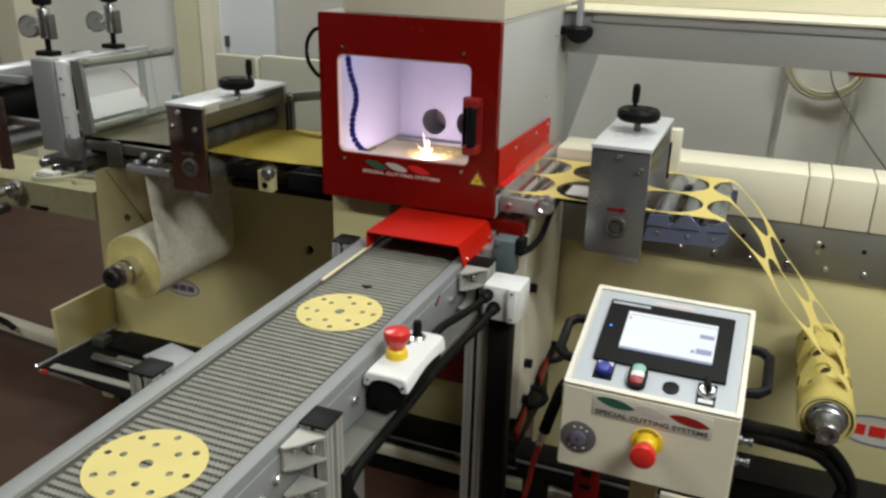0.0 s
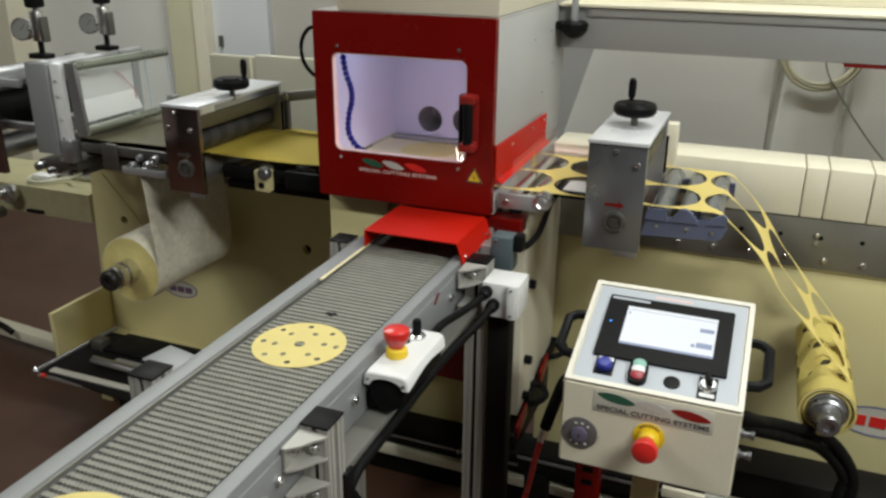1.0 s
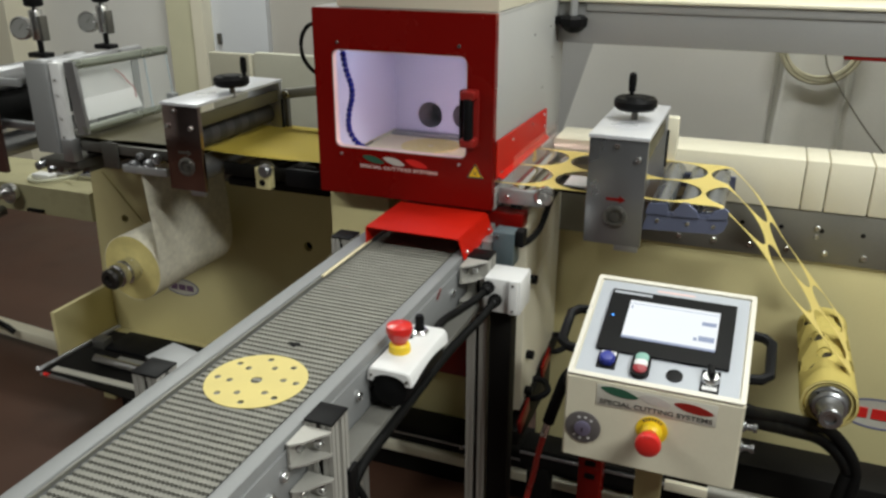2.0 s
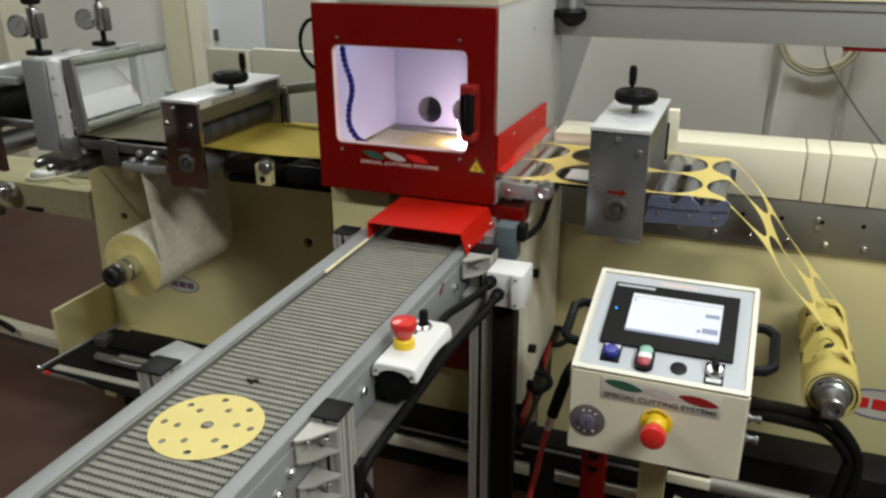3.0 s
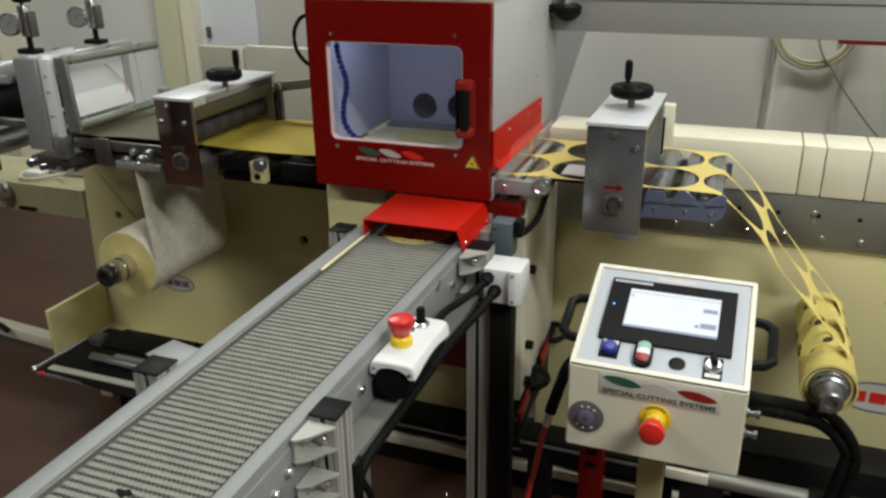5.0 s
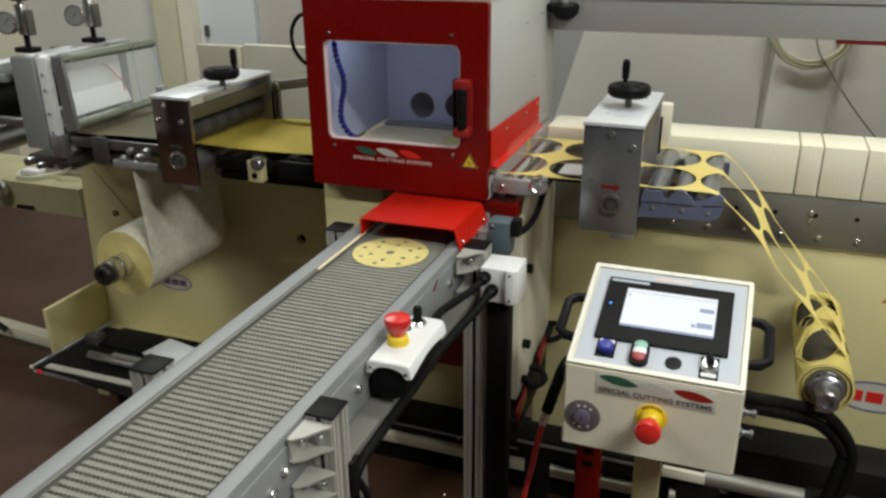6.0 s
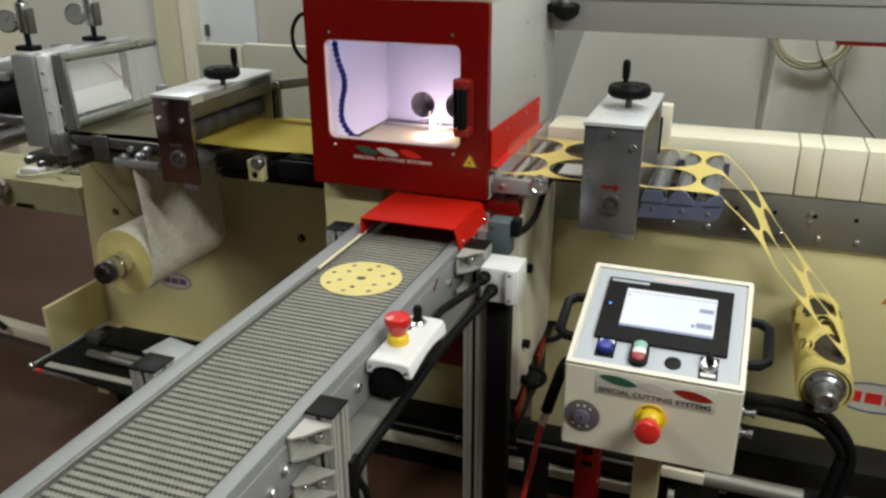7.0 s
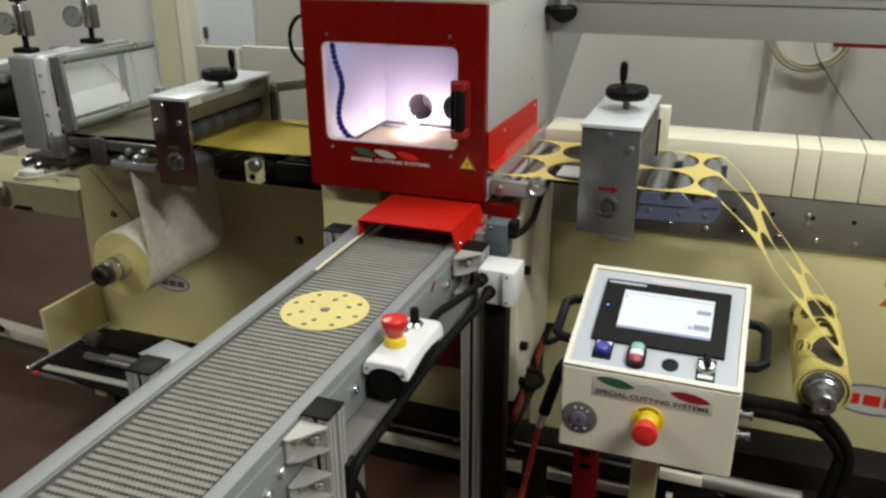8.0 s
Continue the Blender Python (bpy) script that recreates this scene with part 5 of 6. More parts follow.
    for spot in ((0.132, 0.172, -0.220, -0.176, 0.963, 1), (-0.164, -0.1205, -0.205, -0.160, 0.963, -1), (0.132, 0.172, -1.40, -1.356, 0.963, 1),
                 (-0.164, -0.1205, -1.40, -1.356, 0.963, -1), (0.136, 0.180, 0.405, 0.450, 0.958, 1), (-0.164, -0.1205, 0.395, 0.44, 0.962, -1)):
        leg(*spot)
    for y in (-0.245, 0.378):
        for z in (0.940, 0.867):
            bolt("bracket_bolt", (0.1362 if y < 0 else 0.1402, y, z), (1, 0, 0), 0.0062, c)
            bolt("bracket_bolt", (0.156, y + 0.0193, z - 0.002), (0, -1, 0), 0.0062, c)
    box_part("cross_brace", (-0.164, 0.172, -1.395, -1.36, 0.10, 0.14), ALU, c, 0.002)
    box_part("cross_brace", (-0.164, 0.172, -0.21, -0.175, 0.10, 0.14), ALU, c, 0.002)
    box_part("cross_brace", (-0.164, 0.180, 0.41, 0.445, 0.10, 0.14), ALU, c, 0.002)
    for x in (0.150, -0.142):
        for y in (-1.378, -0.198, 0.427):
            rod_part("foot", (x, y, -0.0), (x, y, 0.012), 0.03, BLACK, c)
    bm = bmesh.new()
    obox(bm, Matrix.Translation((-0.16, -0.115, 0.945)) @ Matrix.Rotation(radians(-12), 4, "Z"), 0.075, 0.055, 0.004, 0.001)
    part("side_tab", bm, ALU_PALE, c, "pale sheet-metal tab")
    # under-belt motor channel
    box_part("cable_channel", (0.132, 0.171, -0.172, 0.385, 0.860, 0.874), mat("dull_grey_channel", (0.13, 0.127, 0.115), 0.6, vary=0.12, scale=8), c, 0.002, "dull grey cable channel")
    box_part("channel_clip", (0.158, 0.178, -0.186, -0.160, 0.810, 0.872), BLACK, c, 0.004, "black cable clip")
    me = link_mesh()
    for i in range(N_LINKS):
        ob = new("belt_link", me)
        ob.parent = c
        LINKS.append(ob)
    # dark smudge riding on the belt
    bm = bmesh.new()
    plate(bm, [(0.010 * math.cos(a) * (1 + 0.4 * math.sin(3 * a)), 0.007 * math.sin(a) * (1 + 0.3 * math.cos(5 * a))) for a in np.linspace(0, 2 * math.pi, 19)[:-1]], [], 0.0004)
    sm = part("smudge", bm, RUBBER, None, "dark rubber smudge on the belt")
    sm.parent = c
    return c, sm


CONVEYOR, SMUDGE = conveyor()


def exit_hood():
    h = thing("exit_hood", (0.018, 0.48, 0.965), "bright red folded hood over the conveyor outlet", "hood")
    bm = bmesh.new()
    box(bm, -0.084, 0.119, 0.397, 0.572, 0.9945, 0.9975, 0.001)
    part("top", bm, RED_BRIGHT, h)
    bm = bmesh.new()
    plate(bm, [(0.397, 0.955), (0.572, 0.955), (0.572, 0.994), (0.397, 0.994)], [], 0.003, Matrix.Translation((0.1305, 0, 0)) @ Matrix(((0, 0, 1, 0), (1, 0, 0, 0), (0, 1, 0, 0), (0, 0, 0, 1))))
    for v in bm.verts:
        if v.co.z > 0.98:
            v.co.x -= 0.0125
    part("side", bm, RED_BRIGHT, h)
    box_part("side", (-0.0845, -0.0815, 0.397, 0.572, 0.962, 0.994), RED_BRIGHT, h, 0.0008)
    for y in (0.415, 0.55):
        bolt("screw", (0.130, y, 0.966), (1, 0, 0.2), 0.004, h)


exit_hood()


# ---- pendant console on the conveyor ----
def mushroom(parent, m, r, sub=True):
    """An emergency button: yellow collar and red cap, along z of m."""
    bm = bmesh.new()
    lathe(bm, m, [(r * 0.85, 0), (r * 0.88, 0.003), (r * 0.82, 0.012), (r * 0.60, 0.016)], 28)
    part("button_collar", bm, YELLOW_PLASTIC, parent, "yellow collar")
    bm = bmesh.new()
    lathe(bm, m, [(r * 0.60, 0.0145), (r * 0.66, 0.019), (r * 0.86, 0.026), (r * 1.02, 0.034), (r * 1.05, 0.040), (r * 0.97, 0.045), (r * 0.6, 0.048), (r * 0.2, 0.0488)], 32)
    part("button_cap", bm, RED_PLASTIC, parent, "red mushroom cap")


def pendant_console():
    p = thing("pendant_console", (0.172, 0.04, 0.91), "white two-button console with a red emergency button", "control console")
    # a moulded cover in slices from front to rear: arched at its ends, scalloped along its sides
    rings, n = [], 8
    slices = ((-0.0450, 0.94, 0.003), (-0.0430, 1.00, 0.001), (-0.030, 1.0, 0), (-0.005, 0.985, 0), (0.025, 0.97, 0), (0.055, 0.965, 0), (0.082, 0.97, 0), (0.102, 0.96, 0.0005), (0.114, 0.90, 0.002), (0.1195, 0.80, 0.006))
    bm = bmesh.new()
    for y, wide, sink in slices:
        f = (y + 0.045) / 0.1645
        lip = 0.9305 + 0.0105 * math.sin(math.pi * min(1, f)) ** 1.3 - 0.002 * f
        w = 0.0365 * wide
        top = 0.9535 - sink
        prof = [(-w - 0.001, lip), (-w + 0.0005, top - 0.008), (-w + 0.004, top - 0.0025), (-w + 0.011, top), (w - 0.011, top), (w - 0.004, top - 0.0025), (w - 0.0005, top - 0.008), (w + 0.001, lip), (w - 0.006, lip - 0.0005)]
        prof += [((w - 0.008) * math.cos(math.pi * k / n), lip + 0.001 + (top - 0.007 - lip) * math.sin(math.pi * k / n)) for k in range(n + 1)]
        prof += [(-w + 0.006, lip - 0.0005)]
        rings.append([bm.verts.new((0.172 + px, y, pz)) for px, pz in prof])
    for p0, p1 in zip(rings, rings[1:]):
        for k in range(len(p0)):
            bm.faces.new((p0[k], p0[(k + 1) % len(p0)], p1[(k + 1) % len(p1)], p1[k]))
    bm.faces.new(rings[0][::-1])
    bm.faces.new(rings[-1])
    bmesh.ops.recalc_face_normals(bm, faces=bm.faces[:])
    part("shell", bm, WHITE_PLASTIC, p, "white plastic shell")
    bm = bmesh.new()
    rod(bm, (0.170, -0.038, 0.914), (0.170, 0.114, 0.914), 0.0285, bevel=0.002)
    part("lower_shell", bm, BLACK, p, "black lower shell")
    box_part("bracket", (0.131, 0.150, -0.03, 0.10, 0.878, 0.905), BLACK, p, 0.003)
    mushroom(p, Matrix.Translation((0.163, 0.016, 0.9530)), 0.0200)
    bm = bmesh.new()
    lathe(bm, Matrix.Translation((0.168, 0.084, 0.9525)), [(0.0145, 0), (0.0145, 0.004), (0.011, 0.008), (0.009, 0.008)], 24)
    j = part("switch_ring", bm, CHROME, p, "chrome switch ring")
    bm = bmesh.new()
    lathe(bm, Matrix.Translation((0.168, 0.084, 0.9605)), [(0.009, 0), (0.0075, 0.004), (0.0075, 0.020), (0.006, 0.024), (0.002, 0.0245)], 18)
    part("switch_knob", bm, BLACK, p, "black switch knob")
    rod_part("push_button", (0.158, 0.062, 0.9525), (0.158, 0.062, 0.956), 0.0075, BLACK, p, bevel=0.001)
    bolt("shell_screw", (0.201, -0.0452, 0.9385), (0, -1, 0), 0.003, p, DARK_STEEL)
    bolt("shell_screw", (0.143, -0.0452, 0.9400), (0, -1, 0), 0.002, p, DARK_STEEL)
    bm = bmesh.new()
    tube(bm, [(0.170, 0.112, 0.925), (0.168, 0.16, 0.925), (0.164, 0.21, 0.918), (0.172, 0.27, 0.912), (0.186, 0.32, 0.916), (0.192, 0.345, 0.920)], 0.0072, 12)
    part("cable", bm, RUBBER, p, "black cable")


pendant_console()


def junction_box():
    b = thing("junction_box", (0.225, 0.39, 0.87), "white plastic junction box with black cable glands", "junction box")
    box_part("body", (0.183, 0.257, 0.366, 0.440, 0.868, 0.940), WHITE_PLASTIC, b, 0.004)
    box_part("cover", (0.2365, 0.2535, 0.354, 0.3655, 0.873, 0.944), WHITE_PLASTIC, b, 0.003)
    for zz in (0.882, 0.935):
        bolt("cover_screw", (0.245, 0.354, zz), (0, -1, 0), 0.0025, b, DARK_STEEL)
    for x, z in ((0.193, 0.921), (0.208, 0.896)):
        bm = bmesh.new()
        lathe(bm, Matrix.Translation((x, 0.366, z)) @ Matrix.Rotation(radians(90), 4, "X"), [(0.013, 0), (0.013, 0.008), (0.010, 0.010), (0.011, 0.022), (0.008, 0.026)], 12)
        part("cable_gland", bm, BLACK, b, "black cable gland")
    bm = bmesh.new()
    tube(bm, [(0.208, 0.342, 0.896), (0.200, 0.30, 0.884), (0.186, 0.24, 0.872), (0.178, 0.15, 0.866), (0.177, 0.02, 0.862), (0.176, -0.10, 0.858), (0.174, -0.15, 0.850), (0.172, -0.172, 0.82), (0.176, -0.168, 0.74), (0.182, -0.150, 0.45), (0.19, -0.12, 0.03)], 0.0080, 12)
    part("cable", bm, RUBBER, b, "black cable")
    box_part("post", (0.189, 0.234, 0.390, 0.430, 0.0, 0.867), BLACK_FRAME, b, 0.002, "black steel post")
    bm = bmesh.new()
    tube(bm, [(0.176, -0.165, 0.83), (0.186, -0.160, 0.80), (0.182, -0.155, 0.74), (0.190, -0.14, 0.50), (0.20, -0.10, 0.03)], 0.0055, 10)
    part("cable", bm, RUBBER, b, "black cable")
    s = thing("limit_switch", (0.18, 0.51, 0.92), "blue-grey limit switch with a black lever", "switch")
    box_part("body", (0.157, 0.203, 0.495, 0.54, 0.910, 0.985), mat("blue_grey_plastic", (0.085, 0.115, 0.13), 0.4), s, 0.003)
    box_part("lever", (0.2035, 0.222, 0.50, 0.53, 0.955, 0.990), BLACK, s, 0.003)
    bm = bmesh.new()
    tube(bm, [(0.212, 0.515, 0.956), (0.222, 0.56, 0.955), (0.225, 0.63, 0.960), (0.220, 0.72, 0.985), (0.22, 0.80, 1.0)], 0.007, 10)
    part("cable", bm, RUBBER, s, "black cable")
    bolt("screw", (0.168, 0.495, 0.975), (0, -1, 0), 0.004, s)
    box_part("mount", (0.132, 0.1565, 0.50, 0.535, 0.90, 0.96), ALU, s, 0.002)


junction_box()


# ---- operator's control box ----
def control_box():
    c = thing("control_box", (0.543, 0.24, 0.0), "cream control box with touch screen on a post", "control box")
    X0, X1, YF, YB, ZB0, ZF, ZBK = 0.405, 0.675, 0.120, 0.363, 0.757, 0.908, 0.980
    side = Matrix(((0, 0, 1, 0), (1, 0, 0, 0), (0, 1, 0, 0), (0, 0, 0, 1)))
    bm = bmesh.new()
    plate(bm, [(YF, ZB0), (YB, ZB0), (YB, ZBK), (YF, ZF)], [], X1 - X0, Matrix.Translation((X0, 0, 0)) @ side)
    bmesh.ops.bevel(bm, geom=[e for e in bm.edges if e.calc_face_angle() > 0.3], offset=0.003, segments=3, affect="EDGES")
    part("case", bm, BOX_CREAM, c, "cream painted steel case")
    tilt = math.atan2(ZBK - ZF, YB - YF)
    top = Matrix.Translation(((X0 + X1) / 2, YF, ZF)) @ Matrix.Rotation(tilt, 4, "X")  # x across, y up the slope
    cx = (X0 + X1) / 2

    def on_top(x0, x1, u0, u1, h0, h1, r, name, material, label=""):
        bm = bmesh.new()
        plate(bm, round_rect(x0 - cx, x1 - cx, u0, u1, r, 4), [], h1 - h0, top @ Matrix.Translation((0, 0, h0)))
        return part(name, bm, material, c, label)

    bm = bmesh.new()
    plate(bm, round_rect(X0 - cx + 0.001, X1 - cx - 0.001, 0.001, 0.252, 0.004, 4), [round_rect(X0 - cx + 0.0085, X1 - cx - 0.0085, 0.010, 0.243, 0.003, 4)], 0.004, top)
    part("rim", bm, mat("off_white_rim_paint", (0.68, 0.65, 0.57), 0.4, vary=0.06, scale=20, dirt=0.12), c, "raised off-white rim")
    on_top(X0 + 0.011, X1 - 0.011, 0.012, 0.241, 0.0, 0.0018, 0.003, "face_plate", PANEL_GREY, "blue-grey face plate")
    bez = on_top(0.438, 0.645, 0.063, 0.215, 0.002, 0.0075, 0.003, "screen_bezel", BLACK, "black touch-screen bezel")
    on_top(0.4725, 0.620, 0.098, 0.190, 0.0076, 0.0082, 0.001, "screen", SCREEN, "lit white touch screen")
    on_top(0.4725, 0.620, 0.0955, 0.1005, 0.0083, 0.0086, 0.0005, "screen_bar", SCREEN_BLUE)
    on_top(0.594, 0.6165, 0.153, 0.162, 0.0083, 0.0086, 0.0005, "screen_field", SCREEN_BLUE)
    on_top(0.592, 0.6165, 0.115, 0.127, 0.0083, 0.0086, 0.0005, "screen_field", SCREEN_BLUE)
    on_top(0.584, 0.590, 0.115, 0.122, 0.0083, 0.0086, 0.0005, "screen_field", SCREEN_BLUE)
    on_top(0.4765, 0.479, 0.170, 0.176, 0.0083, 0.0086, 0.0005, "screen_field", SCREEN_BLUE)
    on_top(0.4725, 0.620, 0.1815, 0.1825, 0.0083, 0.0086, 0.0003, "screen_line", SCREEN_BLUE)
    on_top(0.442, 0.506, 0.2045, 0.2100, 0.0076, 0.0080, 0.0005, "bezel_lettering", PANEL_GREY, "pale strip of lettering")
    bm = bmesh.new()
    lathe(bm, top @ Matrix.Translation((0.450 - cx, 0.146, 0.0074)), [(0.0020, 0), (0.0020, 0.0006), (0.0008, 0.0008)], 12)
    part("power_lamp", bm, LED_BLUE, c, "small blue lamp")
    on_top(0.512, 0.575, 0.2275, 0.2325, 0.0019, 0.0022, 0.0005, "face_lettering", INK_PALE, "faint reddish lettering")
    # buttons along the lower edge
    on_top(0.446, 0.476, 0.024, 0.064, 0.0019, 0.004, 0.001, "button_plate", BLACK)
    on_top(0.449, 0.473, 0.053, 0.062, 0.0041, 0.0045, 0.0005, "button_label", WHITE_PLASTIC)
    bm = bmesh.new()
    lathe(bm, top @ Matrix.Translation((0.461 - cx, 0.042, 0.004)), [(0.0125, 0), (0.0125, 0.008), (0.010, 0.011), (0.004, 0.0115)], 24)
    part("push_button", bm, BLUE_CAP, c, "blue push button")
    bm = bmesh.new()
    plate(bm, round_rect(0.500 - cx, 0.529 - cx, 0.014, 0.063, 0.0135, 8), [], 0.009, top @ Matrix.Translation((0, 0, 0.0019)))
    part("double_button", bm, BLACK, c, "black double button housing")
    for u, m2 in ((0.0525, mat("pale_green_lens", (0.22, 0.42, 0.36), 0.3)), (0.040, WHITE_PLASTIC), (0.029, mat("dark_red_lens", (0.28, 0.03, 0.04), 0.3))):
        bm = bmesh.new()
        lathe(bm, top @ Matrix.Translation((0.5145 - cx, u, 0.0105)), [(0.0105, 0), (0.0105, 0.003), (0.008, 0.0045), (0.003, 0.0047)], 20)
        part("button_face", bm, m2, c)
    bm = bmesh.new()
    lathe(bm, top @ Matrix.Translation((0.567 - cx, 0.034, 0.0018)), [(0.0125, 0), (0.0125, 0.003), (0.009, 0.0035), (0.003, 0.0035)], 24)
    part("blanking_plug", bm, BLACK, c, "black blanking plug")
    on_top(0.606, 0.634, 0.013, 0.058, 0.0019, 0.004, 0.001, "button_plate", BLACK)
    on_top(0.609, 0.631, 0.016, 0.024, 0.0041, 0.0045, 0.0005, "button_label", WHITE_PLASTIC)
    bm = bmesh.new()
    lathe(bm, top @ Matrix.Translation((0.620 - cx, 0.038, 0.004)), [(0.0135, 0), (0.0135, 0.005), (0.011, 0.009), (0.008, 0.009)], 24)
    part("selector_ring", bm, CHROME, c, "chrome selector ring")
    bm = bmesh.new()
    obox(bm, top @ Matrix.Translation((0.620 - cx, 0.041, 0.019)) @ Matrix.Rotation(radians(20), 4, "Z"), 0.008, 0.020, 0.016, 0.002)
    part("selector_knob", bm, BLACK, c, "black selector knob")
    # front: label, emergency button, key switch
    def on_front(x0, x1, z0, z1, h0, h1, name, material, label=""):
        return box_part(name, (x0, x1, YF - h1, YF - h0, z0, z1), material, c, 0.0002, label)

    on_front(0.455, 0.637, 0.864, 0.901, 0.0002, 0.0010, "maker_label", LABEL_GREY, "grey label plate")
    for ax, w, m2, zz in ((0.490, 0.030, GREEN, 0.892), (0.545, 0.026, FLAG_WHITE, 0.890), (0.603, 0.030, HANDLE_RED, 0.888)):
        bm = bmesh.new()
        plate(bm, leaf(ax, 0, w, 0.0075, -0.13), [], 0.0005, front_at(0, YF - 0.0012, zz))
        part("flag_stripe", bm, m2, c)
    words("lettering", "SPECIAL CUTTING SYSTEMS", 0.0115, front_at(0.546, YF - 0.0013, 0.8680), INK, c, 0.171)
    bm = bmesh.new()
    lathe(bm, front_at(0.5445, YF, 0.836), [(0.0245, 0.0), (0.0245, 0.0014), (0.004, 0.0016)], 36)
    ring = part("emergency_ring", bm, YELLOW_PLASTIC, c, "yellow emergency ring")
    bm = bmesh.new()
    for k in range(7):
        a = radians(50 + 80 * k / 6)
        obox(bm, front_at(0.5445, YF - 0.0019, 0.836) @ Matrix.Translation((0.0205 * math.cos(a), 0.0205 * math.sin(a), 0)) @ Matrix.Rotation(a, 4, "Z"), 0.004, 0.0024, 0.0006)
    part("ring_lettering", bm, INK, c)
    mushroom(c, front_at(0.5445, YF - 0.0016, 0.836) @ Matrix.Rotation(radians(0), 4, "X"), 0.0192)
    bm = bmesh.new()
    lathe(bm, front_at(0.4375, YF, 0.8170), [(0.0285, 0), (0.0285, 0.0025), (0.026, 0.0035), (0.012, 0.0035)], 36)
    part("key_switch_plate", bm, mat("dark_grey_plate", (0.10, 0.09, 0.09), 0.45), c, "dark round key-switch plate")
    bm = bmesh.new()
    lathe(bm, front_at(0.4375, YF - 0.0034, 0.8170), [(0.013, 0), (0.013, 0.005), (0.011, 0.006), (0.003, 0.006)], 24)
    part("key_switch", bm, mat("violet_grey_metal", (0.22, 0.20, 0.30), 0.35, 0.6), c, "violet-grey key switch")
    for a in (50, 80, 110, 230, 260, 300):
        bm = bmesh.new()
        obox(bm, front_at(0.4375, YF - 0.0038, 0.8170) @ Matrix.Translation((0.020 * math.cos(radians(a)), 0.020 * math.sin(radians(a)), 0)), 0.004, 0.003, 0.0006)
        part("switch_mark", bm, WHITE_PLASTIC, c)
    box_part("key_slot", (0.4367, 0.4383, YF - 0.0102, YF - 0.0096, 0.8135, 0.8205), BLACK, c, 0)
    # carrying handles
    for sgn, xs in ((-1, X0), (1, X1)):
        bm = bmesh.new()
        out = xs + sgn * 0.030
        pts = [(xs, 0.292, 0.943), (xs + sgn * 0.018, 0.290, 0.942), (out, 0.280, 0.938), (out, 0.246, 0.928), (out, 0.212, 0.917), (xs + sgn * 0.018, 0.202, 0.913), (xs, 0.200, 0.912)]
        tube(bm, pts, 0.0085, 8, 1)
        part("carrying_handle", bm, BLACK, c, "black carrying handle")
    for z in (0.826, 0.788):
        bm = bmesh.new()
        lathe(bm, Matrix.Translation((X1, 0.20, z)) @ Matrix.Rotation(radians(90), 4, "Y"), [(0.009, 0), (0.009, 0.006), (0.005, 0.008), (0.005, 0.018), (0.007, 0.019), (0.007, 0.024)], 12)
        part("side_fitting", bm, PLATE_STEEL, c, "chrome side fitting")
    bm = bmesh.new()
    rod(bm, (X0 - 0.022, 0.22, 0.842), (X0, 0.22, 0.842), 0.013, bevel=0.003)
    part("side_knob", bm, BLACK, c, "black side knob")
    # stand
    box_part("post", (0.515, 0.560, 0.24, 0.29, 0.02, 0.756), CREAM, c, 0.003, "cream square post")
    box_part("post_foot", (0.40, 0.68, 0.12, 0.42, 0.0, 0.02), BLACK_FRAME, c, 0.004)
    # cables from the side
    for pts, r in (([(0.672, 0.30, 0.800), (0.700, 0.34, 0.771), (0.770, 0.50, 0.677), (0.863, 0.64, 0.584), (0.921, 0.66, 0.509), (0.930, 0.66, 0.438), (0.90, 0.64, 0.30), (0.80, 0.55, 0.03)], 0.0125),
                   ([(0.672, 0.31, 0.778), (0.702, 0.35, 0.748), (0.773, 0.50, 0.653), (0.852, 0.64, 0.558), (0.906, 0.66, 0.498), (0.909, 0.66, 0.445), (0.87, 0.63, 0.28), (0.75, 0.52, 0.03)], 0.0125)):
        bm = bmesh.new()
        tube(bm, pts, r, 12)
        part("cable", bm, RUBBER, c, "thick black cable")


control_box()


